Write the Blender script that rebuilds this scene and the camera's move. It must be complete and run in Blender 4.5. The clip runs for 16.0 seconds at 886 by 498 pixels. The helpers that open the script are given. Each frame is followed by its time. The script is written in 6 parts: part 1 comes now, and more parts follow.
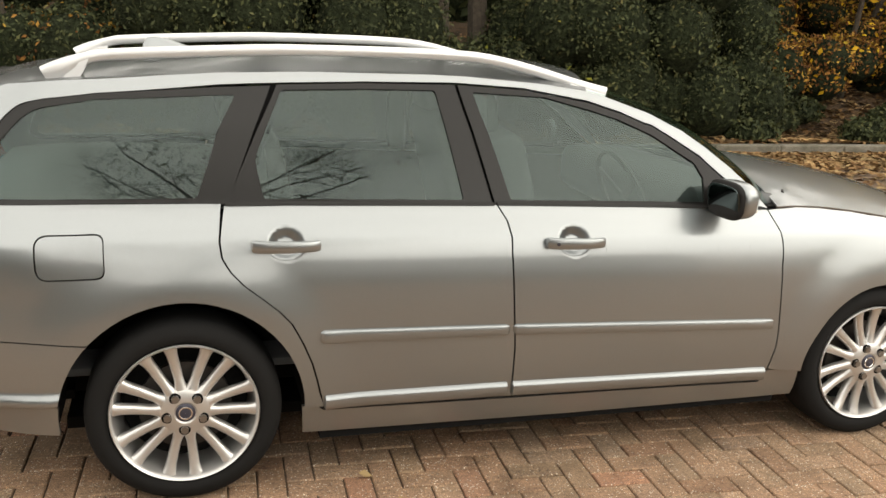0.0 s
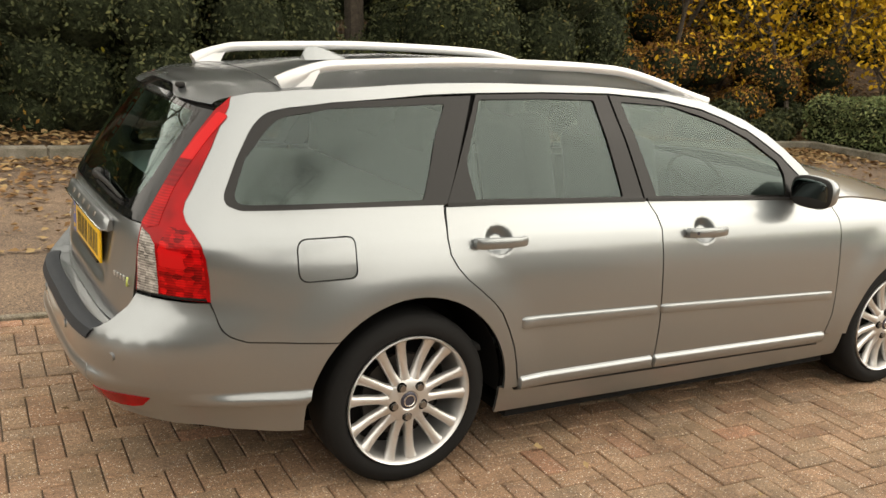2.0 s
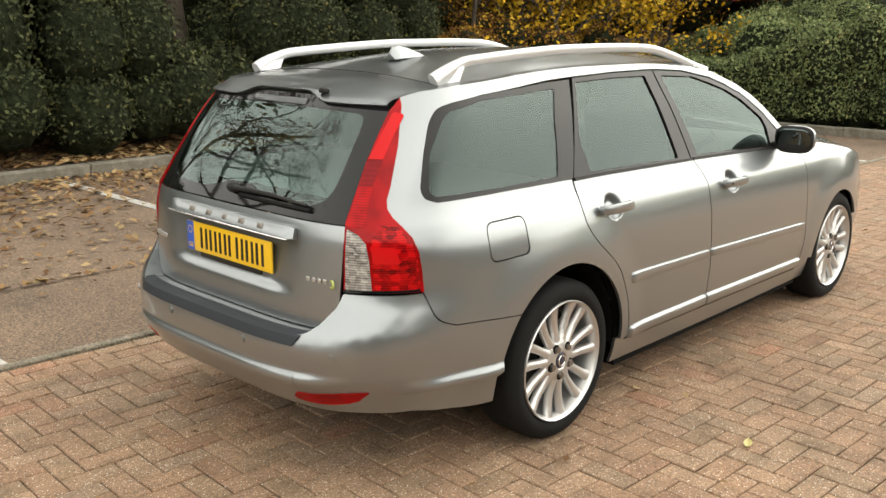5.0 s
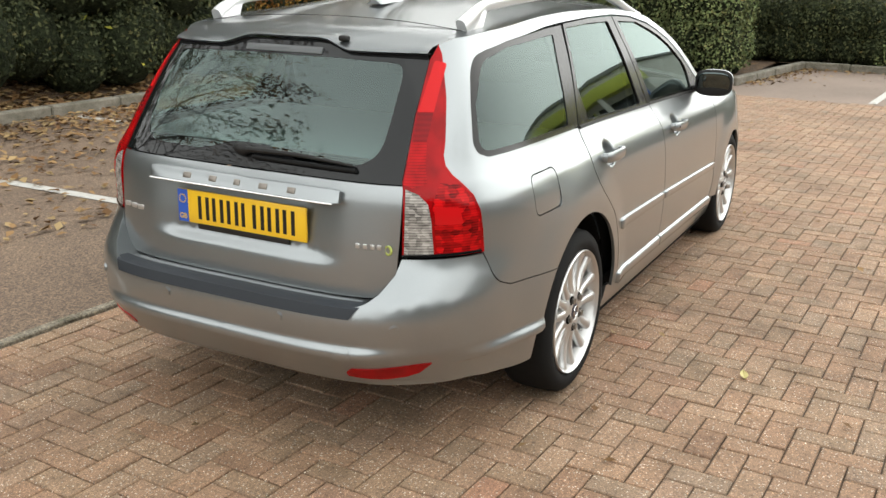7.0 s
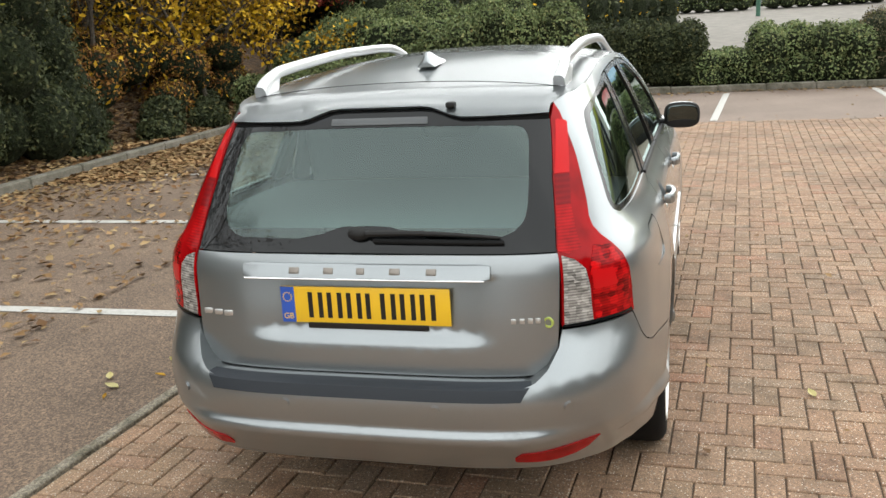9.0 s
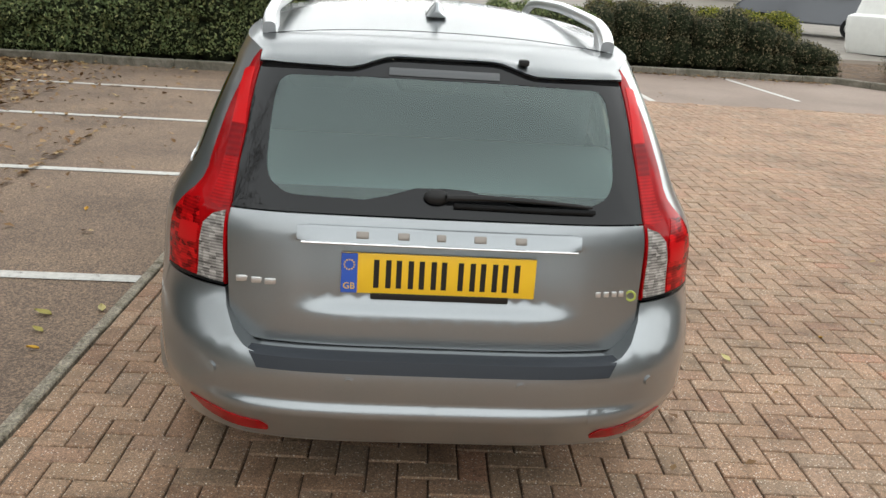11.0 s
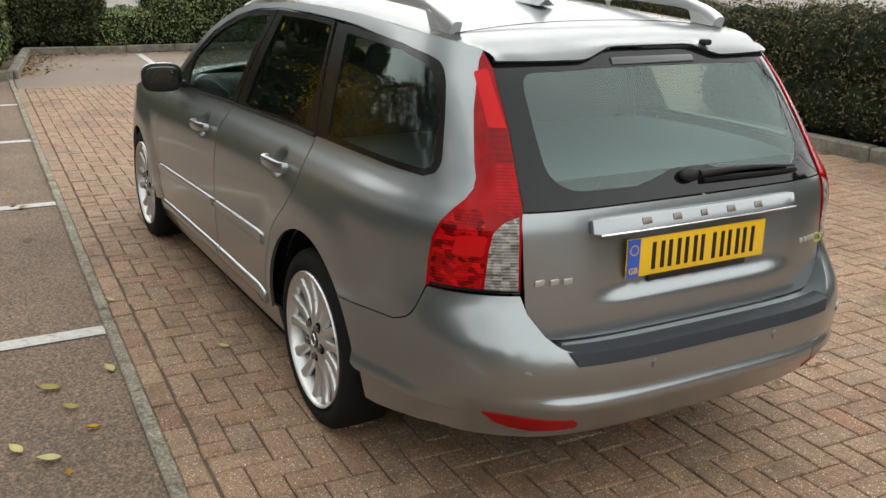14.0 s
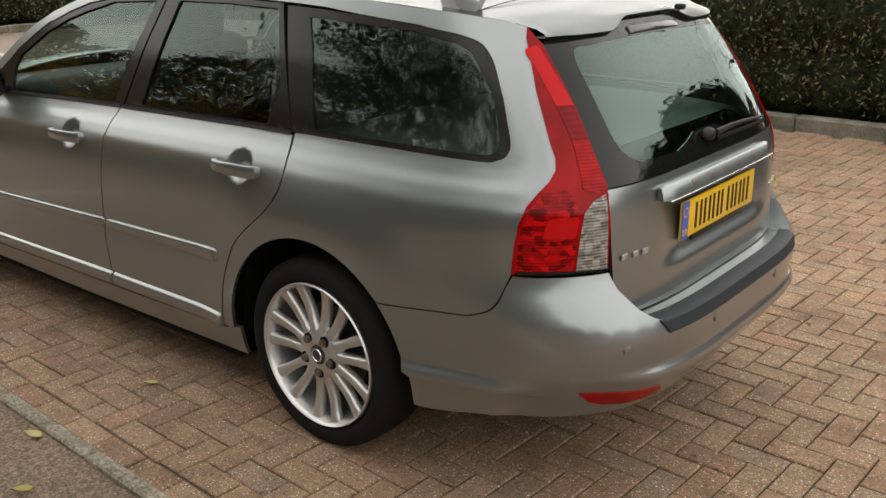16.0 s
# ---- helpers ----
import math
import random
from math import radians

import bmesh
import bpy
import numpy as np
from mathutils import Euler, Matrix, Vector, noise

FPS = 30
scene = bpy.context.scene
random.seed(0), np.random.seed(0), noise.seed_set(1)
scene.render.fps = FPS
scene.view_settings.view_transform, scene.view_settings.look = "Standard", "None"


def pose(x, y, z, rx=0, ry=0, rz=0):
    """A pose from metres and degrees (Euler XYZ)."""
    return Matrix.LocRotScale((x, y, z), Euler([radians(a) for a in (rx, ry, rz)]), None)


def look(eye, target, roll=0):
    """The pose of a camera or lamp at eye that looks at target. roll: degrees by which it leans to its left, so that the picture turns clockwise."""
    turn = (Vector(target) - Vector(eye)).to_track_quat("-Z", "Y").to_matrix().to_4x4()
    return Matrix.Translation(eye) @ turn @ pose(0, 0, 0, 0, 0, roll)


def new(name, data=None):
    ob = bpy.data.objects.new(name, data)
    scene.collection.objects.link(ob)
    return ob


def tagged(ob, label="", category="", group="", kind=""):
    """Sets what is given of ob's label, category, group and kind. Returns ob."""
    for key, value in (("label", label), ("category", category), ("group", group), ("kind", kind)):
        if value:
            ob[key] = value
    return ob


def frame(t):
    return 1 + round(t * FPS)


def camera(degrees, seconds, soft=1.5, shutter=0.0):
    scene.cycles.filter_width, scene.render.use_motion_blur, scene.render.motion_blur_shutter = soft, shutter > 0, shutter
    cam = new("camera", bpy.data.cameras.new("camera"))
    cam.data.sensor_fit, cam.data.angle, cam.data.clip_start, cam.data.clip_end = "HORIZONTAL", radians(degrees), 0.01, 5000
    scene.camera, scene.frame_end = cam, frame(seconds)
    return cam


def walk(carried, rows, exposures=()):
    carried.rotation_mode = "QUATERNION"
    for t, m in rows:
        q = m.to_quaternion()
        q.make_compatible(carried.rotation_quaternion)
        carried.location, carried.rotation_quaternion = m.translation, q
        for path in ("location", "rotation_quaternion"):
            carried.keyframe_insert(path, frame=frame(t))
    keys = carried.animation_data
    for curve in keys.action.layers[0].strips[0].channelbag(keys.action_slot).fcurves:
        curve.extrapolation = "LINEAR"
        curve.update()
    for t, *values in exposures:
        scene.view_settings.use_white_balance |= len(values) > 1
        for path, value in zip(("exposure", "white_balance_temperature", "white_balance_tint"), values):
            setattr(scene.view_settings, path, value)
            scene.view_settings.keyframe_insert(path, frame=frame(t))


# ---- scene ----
cam = camera(50.91, 16.0)
PATH = [
    (0, (-1.318, -3.592, 1.574), (-0.777, -1.735, 1.066), 2.52),
    (0.5, (-1.680, -3.571, 1.585), (-1.068, -1.741, 1.058), 3.42),
    (1, (-2.004, -3.477, 1.523), (-1.401, -1.643, 1.000), 2.08),
    (1.5, (-2.363, -3.408, 1.508), (-1.631, -1.607, 1.040), 3.14),
    (2, (-2.744, -3.340, 1.563), (-1.753, -1.673, 1.078), 4.17),
    (2.5, (-2.967, -3.247, 1.522), (-1.876, -1.657, 0.991), 2.86),
    (3, (-3.199, -3.181, 1.561), (-2.053, -1.616, 1.071), 2.03),
    (3.5, (-3.499, -3.160, 1.571), (-2.187, -1.741, 1.056), 2.34),
    (4, (-3.680, -3.079, 1.555), (-2.310, -1.705, 1.070), 4.02),
    (4.2, (-3.738, -3.007, 1.535), (-2.400, -1.603, 1.047), 2.15),
    (6.3, (-4.246, -2.195, 1.518), (-2.656, -1.096, 1.005), 0.10),
    (6.5, (-4.260, -2.119, 1.521), (-2.647, -1.064, 0.987), 0.57),
    (7, (-4.381, -1.861, 1.487), (-2.686, -0.966, 0.914), 1.09),
    (7.5, (-4.473, -1.641, 1.502), (-2.737, -0.833, 0.927), 1.25),
    (8, (-4.482, -1.406, 1.516), (-2.699, -0.670, 0.986), -0.46),
    (8.5, (-4.522, -1.169, 1.523), (-2.689, -0.541, 1.028), 0.22),
    (8.7, (-4.568, -1.064, 1.526), (-2.722, -0.462, 1.045), -1.60),
    (10.8, (-4.505, 0.077, 1.506), (-2.589, -0.035, 0.944), 2.40),
    (11, (-4.488, 0.180, 1.498), (-2.575, 0.024, 0.934), 3.75),
    (11.5, (-4.391, 0.453, 1.486), (-2.491, 0.253, 0.896), 0.69),
    (12, (-4.310, 0.696, 1.489), (-2.439, 0.296, 0.909), 2.42),
    (12.5, (-4.313, 1.040, 1.497), (-2.483, 0.455, 0.943), 3.16),
    (13, (-4.224, 1.278, 1.469), (-2.415, 0.637, 0.905), 2.86),
    (13.5, (-4.111, 1.515, 1.489), (-2.363, 0.769, 0.866), 1.52),
    (14, (-4.016, 1.817, 1.488), (-2.345, 0.885, 0.905), 0.84),
    (14.5, (-3.888, 2.017, 1.483), (-2.300, 0.962, 0.876), 1.04),
    (15, (-3.668, 2.186, 1.494), (-2.128, 1.055, 0.905), -2.09),
    (15.5, (-3.450, 2.346, 1.487), (-2.053, 1.051, 0.877), -0.40),
    (16, (-3.237, 2.535, 1.499), (-2.037, 1.068, 0.859), -0.57),
]
walk(cam, [(t, look(e, g, r)) for t, e, g, r in PATH], exposures=[(0, 0.20, 7400, 9), (0.5, 0.04, 7600, 9), (1, 0.03, 7800, 10), (2, 0.15, 7700, 9), (3, 0.16, 7550, 9), (4, 0.31, 7400, 8), (7, 0.22, 6650, 6), (8.5, 0.21, 6500, 6), (11, 0.05, 6450, 7), (12.5, -0.05, 6400, 6), (14, -0.05, 6600, 7), (14.5, -0.09, 6700, 8), (16, -0.11, 7000, 9)])

# ---- light ----
world = bpy.data.worlds.new("overcast_sky")
scene.world = world
world.use_nodes = True
wn = world.node_tree.nodes
sky = wn.new("ShaderNodeTexSky")
sky.sky_type = "NISHITA"
sky.sun_disc = False
sky.sun_elevation = radians(38)
sky.sun_rotation = radians(119)
sky.dust_density = 6.0
sky.air_density = 1.0
soft_sky = wn.new("ShaderNodeHueSaturation")
soft_sky.inputs["Saturation"].default_value = 0.15
world.node_tree.links.new(sky.outputs[0], soft_sky.inputs["Color"])
# cloud cover: an even overcast sky
way = wn.new("ShaderNodeTexCoord")
split = wn.new("ShaderNodeSeparateXYZ")
world.node_tree.links.new(way.outputs["Generated"], split.inputs[0])
cover = wn.new("ShaderNodeValToRGB")
for e, (p, c) in zip(cover.color_ramp.elements, ((0.0, (.98, .99, 1.0)), (1.0, (.76, .774, .792)))):
    e.position, e.color = p, (*c, 1)
mid = cover.color_ramp.elements.new(0.4)
mid.color = (1.0, 1.012, 1.028, 1)
world.node_tree.links.new(split.outputs[2], cover.inputs[0])
cloud = wn.new("ShaderNodeTexNoise")
cloud.inputs["Scale"].default_value = 2.2
cloud.inputs["Detail"].default_value = 4
world.node_tree.links.new(way.outputs["Generated"], cloud.inputs["Vector"])
drift = wn.new("ShaderNodeMapRange")
drift.inputs[1].default_value, drift.inputs[2].default_value, drift.inputs[3].default_value, drift.inputs[4].default_value = .3, .7, 13.5, 16.5
world.node_tree.links.new(cloud.outputs["Fac"], drift.inputs[0])
lit = wn.new("ShaderNodeVectorMath")
lit.operation = "SCALE"
world.node_tree.links.new(cover.outputs[0], lit.inputs[0])
# the cloud is thinner and brighter towards the hidden sun
toward = wn.new("ShaderNodeVectorMath")
toward.operation = "DOT_PRODUCT"
world.node_tree.links.new(way.outputs["Generated"], toward.inputs[0])
toward.inputs[1].default_value = Vector((10, -5.5, 9)).normalized()
swell = wn.new("ShaderNodeMapRange")
swell.inputs[1].default_value, swell.inputs[2].default_value, swell.inputs[3].default_value, swell.inputs[4].default_value = -1, 1, 1.0, 1.16
world.node_tree.links.new(toward.outputs["Value"], swell.inputs[0])
both_ways = wn.new("ShaderNodeMath")
both_ways.operation = "MULTIPLY"
world.node_tree.links.new(drift.outputs[0], both_ways.inputs[0])
world.node_tree.links.new(swell.outputs[0], both_ways.inputs[1])
world.node_tree.links.new(both_ways.outputs[0], lit.inputs["Scale"])
blend = wn.new("ShaderNodeMix")
blend.data_type = "RGBA"
blend.inputs[0].default_value = 0.82
world.node_tree.links.new(soft_sky.outputs[0], blend.inputs[6])
world.node_tree.links.new(lit.outputs[0], blend.inputs[7])
world.node_tree.links.new(blend.outputs[2], wn["Background"].inputs[0])
wn["Background"].inputs[1].default_value = 0.15

sun_data = bpy.data.lights.new("sun", "SUN")
sun_data.energy = 0.5
sun_data.angle = radians(140)
sun_data.color = (1.0, 0.96, 0.9)
sun = new("sun", sun_data)
sun.matrix_world = look((10, -5.5, 9), (0, 0, 0))


# ---- materials ----
def material(name, color=(0.5, 0.5, 0.5), rough=0.5, metal=0.0, coat=0.0, coat_rough=0.03, spec=0.5):
    m = bpy.data.materials.new(name)
    m.use_nodes = True
    b = m.node_tree.nodes["Principled BSDF"]
    b.inputs["Base Color"].default_value = (*color, 1)
    b.inputs["Roughness"].default_value = rough
    b.inputs["Metallic"].default_value = metal
    b.inputs["Coat Weight"].default_value = coat
    b.inputs["Coat Roughness"].default_value = coat_rough
    b.inputs["Specular IOR Level"].default_value = spec
    return m


def node(m, kind, **values):
    n = m.node_tree.nodes.new(kind)
    for key, value in values.items():
        n.inputs[key.replace("_", " ")].default_value = value
    return n


def link(m, a, b):
    m.node_tree.links.new(a, b)


def coords(m):
    return node(m, "ShaderNodeTexCoord").outputs["Object"]


def ramp(m, source, stops):
    n = m.node_tree.nodes.new("ShaderNodeValToRGB")
    while len(n.color_ramp.elements) < len(stops):
        n.color_ramp.elements.new(0.5)
    for e, (p, c) in zip(n.color_ramp.elements, stops):
        e.position = p
        e.color = (*c, 1) if len(c) == 3 else c
    link(m, source, n.inputs[0])
    return n.outputs[0]


def mixed(m, fac, a, b, mode="MIX"):
    n = m.node_tree.nodes.new("ShaderNodeMix")
    n.data_type = "RGBA"
    n.blend_type = mode
    for source, socket in ((fac, n.inputs[0]), (a, n.inputs[6]), (b, n.inputs[7])):
        if isinstance(source, (int, float)):
            socket.default_value = source
        elif isinstance(source, tuple):
            socket.default_value = (*source, 1)
        else:
            link(m, source, socket)
    return n.outputs[2]


def noise_of(m, scale, detail=4.0, rough=0.6, where=None):
    n = node(m, "ShaderNodeTexNoise", Scale=scale, Detail=detail, Roughness=rough)
    link(m, where or coords(m), n.inputs["Vector"])
    return n.outputs["Fac"]


def bump(m, height, strength, distance):
    n = node(m, "ShaderNodeBump", Strength=strength, Distance=distance)
    link(m, height, n.inputs["Height"])
    link(m, n.outputs[0], m.node_tree.nodes["Principled BSDF"].inputs["Normal"])


def base(m, color):
    link(m, color, m.node_tree.nodes["Principled BSDF"].inputs["Base Color"])


def roughness(m, value, low, high):
    n = node(m, "ShaderNodeMapRange", To_Min=low, To_Max=high)
    link(m, value, n.inputs[0])
    link(m, n.outputs[0], m.node_tree.nodes["Principled BSDF"].inputs["Roughness"])


PAINT = material("silver_paint", (0.39, 0.40, 0.41), 0.30, 0.83, 1.0, 0.11)
base(PAINT, mixed(PAINT, noise_of(PAINT, 900, 1), (0.228, 0.244, 0.250), (0.314, 0.335, 0.344)))
roughness(PAINT, noise_of(PAINT, 3.0, 5), 0.30, 0.34)
PAINT.node_tree.nodes["Principled BSDF"].inputs["Coat IOR"].default_value = 1.55

TRIM = material("satin_black_trim", (0.014, 0.0135, 0.013), 0.5, spec=0.25)
roughness(TRIM, noise_of(TRIM, 30), 0.45, 0.6)
SURROUND = material("gloss_black_surround", (0.011, 0.0105, 0.010), 0.12, spec=0.28)
roughness(SURROUND, noise_of(SURROUND, 30), 0.10, 0.22)
RUBBER = material("black_rubber", (0.011, 0.011, 0.011), 0.8, spec=0.15)
bump(RUBBER, noise_of(RUBBER, 120), 0.3, 0.002)
# black of liners and backings, also of strips and rings painted as shade
LINER_SHADE = material("dark_liner_and_shade", (0.008, 0.008, 0.008), 0.95, spec=0.1)
PAD = material("grey_plastic_pad", (0.026, 0.030, 0.036), 0.5, spec=0.25)
bump(PAD, noise_of(PAD, 600, 2), 0.25, 0.001)
CHROME = material("chrome", (0.8, 0.8, 0.8), 0.12, 1.0)
RAIL = material("silver_rail", (0.64, 0.645, 0.65), 0.32, 0.55, 0.3)
ALLOY = material("silver_alloy", (0.60, 0.595, 0.585), 0.34, 0.8, 0.4)
roughness(ALLOY, noise_of(ALLOY, 14), 0.28, 0.45)
STEEL = material("brake_disc_steel", (0.07, 0.064, 0.06), 0.55, 0.8)
BOLT = material("bolt_steel", (0.24, 0.215, 0.19), 0.45, 0.9)
BADGE = material("dark_badge", (0.05, 0.05, 0.07), 0.3, 0.3)
YELLOW = material("yellow_plate", (0.82, 0.50, 0.02), 0.35, coat=0.3)
BLUE = material("blue_plate_band", (0.02, 0.09, 0.45), 0.3, coat=0.5)
INK = material("black_plate_ink", (0.008, 0.008, 0.008), 0.4)
LIME = material("lime_green_badge", (0.40, 0.46, 0.10), 0.3, coat=0.5)
FABRIC = material("charcoal_upholstery", (0.075, 0.077, 0.08), 0.85)
bump(FABRIC, noise_of(FABRIC, 300), 0.4, 0.002)
PLASTIC = material("dark_cabin_plastic", (0.06, 0.062, 0.064), 0.6)
HEADLINER = material("pale_headliner", (0.62, 0.61, 0.57), 0.9)


def lens_material(name, dark, bright, across, up, rough, contrast=.5, ribs=.3):
    """Moulded lens: fine ribs over a mosaic of facets, each with its own tone."""
    m = material(name, bright, rough, coat=0.18, coat_rough=0.015, spec=0.08)
    where = coords(m)
    rib = node(m, "ShaderNodeTexWave", Scale=up, Distortion=0.3)
    rib.bands_direction = "Z"
    link(m, where, rib.inputs["Vector"])
    squash = node(m, "ShaderNodeMapping", Scale=(across, across, across * 1.7))
    link(m, where, squash.inputs["Vector"])
    facet = node(m, "ShaderNodeTexVoronoi", Scale=1.0, Randomness=0.55)
    link(m, squash.outputs[0], facet.inputs["Vector"])
    own = node(m, "ShaderNodeSeparateColor")
    link(m, facet.outputs["Color"], own.inputs[0])
    cloudy = mixed(m, contrast, noise_of(m, 16, 3, 0.55), own.outputs[0])
    tone = mixed(m, ribs, cloudy, rib.outputs["Fac"])
    base(m, ramp(m, tone, [(0.25, dark), (0.55, tuple((a + b) / 2 for a, b in zip(dark, bright))), (0.78, bright)]))
    bump(m, rib.outputs["Fac"], 0.22, 0.0012)
    return m


RED = lens_material("red_lens", (0.09, 0.001, 0.002), (0.60, 0.006, 0.008), 45, 40, 0.2, .5, .12)
RED_BRIGHT = material("bright_red_reflector", (0.50, 0.008, 0.010), 0.2, coat=0.2, coat_rough=0.02, spec=0.08)
RED_PLAIN = material("plain_red_lens", (0.30, 0.003, 0.005), 0.10, coat=0.2, coat_rough=0.02, spec=0.08)
base(RED_PLAIN, ramp(RED_PLAIN, noise_of(RED_PLAIN, 9, 3, 0.5), [(0.35, (0.20, 0.002, 0.003)), (0.62, (0.33, 0.003, 0.005))]))
RED_DARK = lens_material("dark_red_lens", (0.13, 0.004, 0.006), (0.24, 0.005, 0.007), 30, 22, 0.25, .1, .25)
RED_RIBBED = lens_material("ribbed_red_lens", (0.16, 0.002, 0.003), (0.56, 0.005, 0.007), 30, 40, 0.22, .15, .22)
CLEAR = lens_material("clear_ribbed_lens", (0.06, 0.056, 0.052), (0.52, 0.49, 0.455), 60, 40, 0.1, .35, .2)


def glass_material(name, tint, ior):
    m = bpy.data.materials.new(name)
    m.use_nodes = True
    nt = m.node_tree
    nt.nodes.remove(nt.nodes["Principled BSDF"])
    see = node(m, "ShaderNodeBsdfTransparent", Color=(*tint, 1))
    gloss = node(m, "ShaderNodeBsdfGlossy", Roughness=0.0, Color=(0.84, 1.0, 0.96, 1))
    # the same gloss from within and without: a thin pane does not trap light
    facing = node(m, "ShaderNodeLayerWeight", Blend=0.5)
    steep = nt.nodes.new("ShaderNodeMath")
    steep.operation = "POWER"
    steep.inputs[1].default_value = 5.0
    link(m, facing.outputs["Facing"], steep.inputs[0])
    least = ((ior - 1) / (ior + 1)) ** 2
    gain = node(m, "ShaderNodeMapRange", To_Min=least, To_Max=1.0)
    link(m, steep.outputs[0], gain.inputs[0])
    mix = nt.nodes.new("ShaderNodeMixShader")
    link(m, gain.outputs[0], mix.inputs[0])
    link(m, see.outputs[0], mix.inputs[1])
    link(m, gloss.outputs[0], mix.inputs[2])
    link(m, mix.outputs[0], nt.nodes["Material Output"].inputs["Surface"])
    return m


GLASS = glass_material("tinted_glass", (0.44, 0.50, 0.48), 1.64)
REAR_GLASS = glass_material("tinted_rear_glass", (0.57, 0.74, 0.71), 1.86)
FRIT = material("black_glass_border", (0.008, 0.0085, 0.009), 0.03, spec=0.34)
MIRROR = material("mirror_glass", (0.09, 0.11, 0.11), 0.02, 1.0)


# ---- mesh helpers ----
def mesh_object(name, verts, faces, mat, parent=None, smooth=False, label=""):
    me = bpy.data.meshes.new(name)
    me.from_pydata([tuple(v) for v in verts], [], faces)
    me.materials.append(mat)
    if smooth:
        me.polygons.foreach_set("use_smooth", [True] * len(me.polygons))
    ob = new(name, me)
    if parent:
        ob.parent = parent
    if label:
        ob["label"] = label
    return ob


def part(name, bm, mat, parent, label="", smooth=True, angle=35):
    me = bpy.data.meshes.new(name)
    bmesh.ops.recalc_face_normals(bm, faces=bm.faces)
    bm.to_mesh(me)
    bm.free()
    me.materials.append(mat)
    if smooth:
        me.polygons.foreach_set("use_smooth", [True] * len(me.polygons))
        me.set_sharp_from_angle(angle=radians(angle))
    ob = new(name, me)
    if parent:
        ob.parent = parent
    if label:
        ob["label"] = label
    return ob


def empty(name, at=(0, 0, 0)):
    ob = new(name)
    ob.location = at
    return ob


def block(sx, sy, sz, at=(0, 0, 0), bevel=0.0, seg=2, bm=None, turn=None):
    b = bmesh.new()
    bmesh.ops.create_cube(b, size=1, matrix=Matrix.Diagonal((sx, sy, sz, 1)))
    if bevel:
        bmesh.ops.bevel(b, geom=b.edges[:], offset=bevel, segments=seg, affect="EDGES", profile=0.5)
    bmesh.ops.transform(b, matrix=Matrix.Translation(at) @ (turn or Matrix()), verts=b.verts)
    if bm is None:
        return b
    me = bpy.data.meshes.new("tmp")
    b.to_mesh(me)
    b.free()
    bm.from_mesh(me)
    bpy.data.meshes.remove(me)
    return bm


def lathe(profile, seg=48, closed=False):
    """Turns (radius, height) pairs about the y axis."""
    bm = bmesh.new()
    rings = [[bm.verts.new((r * math.cos(2 * math.pi * k / seg), h, r * math.sin(2 * math.pi * k / seg)))
              for k in range(seg)] for r, h in profile]
    pairs = list(zip(rings, rings[1:])) + ([(rings[-1], rings[0])] if closed else [])
    for a, b in pairs:
        for k in range(seg):
            bm.faces.new((a[k], a[(k + 1) % seg], b[(k + 1) % seg], b[k]))
    return bm


def sweep(path, sections, caps=True):
    """A tube through path (Vectors); sections(i) gives the ring's offsets (side, up)."""
    bm = bmesh.new()
    rings = []
    for i, p in enumerate(path):
        d = (path[min(i + 1, len(path) - 1)] - path[max(i - 1, 0)]).normalized()
        side = d.cross(Vector((0, 0, 1)))
        side = side.normalized() if side.length > 1e-4 else Vector((0, 1, 0))
        up = side.cross(d)
        rings.append([bm.verts.new(p + side * a + up * b) for a, b in sections(i)])
    n = len(rings[0])
    for a, b in zip(rings, rings[1:]):
        for k in range(n):
            bm.faces.new((a[k], a[(k + 1) % n], b[(k + 1) % n], b[k]))
    if caps:
        bm.faces.new(rings[0][::-1])
        bm.faces.new(rings[-1])
    return bm


def ring(rx, ry, n=10, power=2.0):
    out = []
    for k in range(n):
        a = 2 * math.pi * k / n
        c, s = math.cos(a), math.sin(a)
        out.append((rx * math.copysign(abs(c) ** (2 / power), c), ry * math.copysign(abs(s) ** (2 / power), s)))
    return out


def spline(pts):
    """A smooth monotone curve through (x, y) pairs."""
    xs, ys = [p[0] for p in pts], [p[1] for p in pts]
    n = len(xs)
    h = [xs[i + 1] - xs[i] for i in range(n - 1)]
    d = [(ys[i + 1] - ys[i]) / h[i] for i in range(n - 1)]
    m = [d[0]] + [0 if d[i - 1] * d[i] <= 0 else 2 * d[i - 1] * d[i] / (d[i - 1] + d[i]) for i in range(1, n - 1)] + [d[-1]]

    def f(x):
        if x <= xs[0]:
            return ys[0] + m[0] * (x - xs[0])
        if x >= xs[-1]:
            return ys[-1] + m[-1] * (x - xs[-1])
        lo, hi = 0, n - 1
        while hi - lo > 1:
            k = (lo + hi) // 2
            lo, hi = (k, hi) if xs[k] <= x else (lo, k)
        t = (x - xs[lo]) / h[lo]
        return ((2 * t**3 - 3 * t**2 + 1) * ys[lo] + (t**3 - 2 * t**2 + t) * h[lo] * m[lo]
                + (3 * t**2 - 2 * t**3) * ys[lo + 1] + (t**3 - t**2) * h[lo] * m[lo + 1])
    return f


def ease(a, b, x):
    t = min(1, max(0, (x - a) / (b - a)))
    return t * t * (3 - 2 * t)


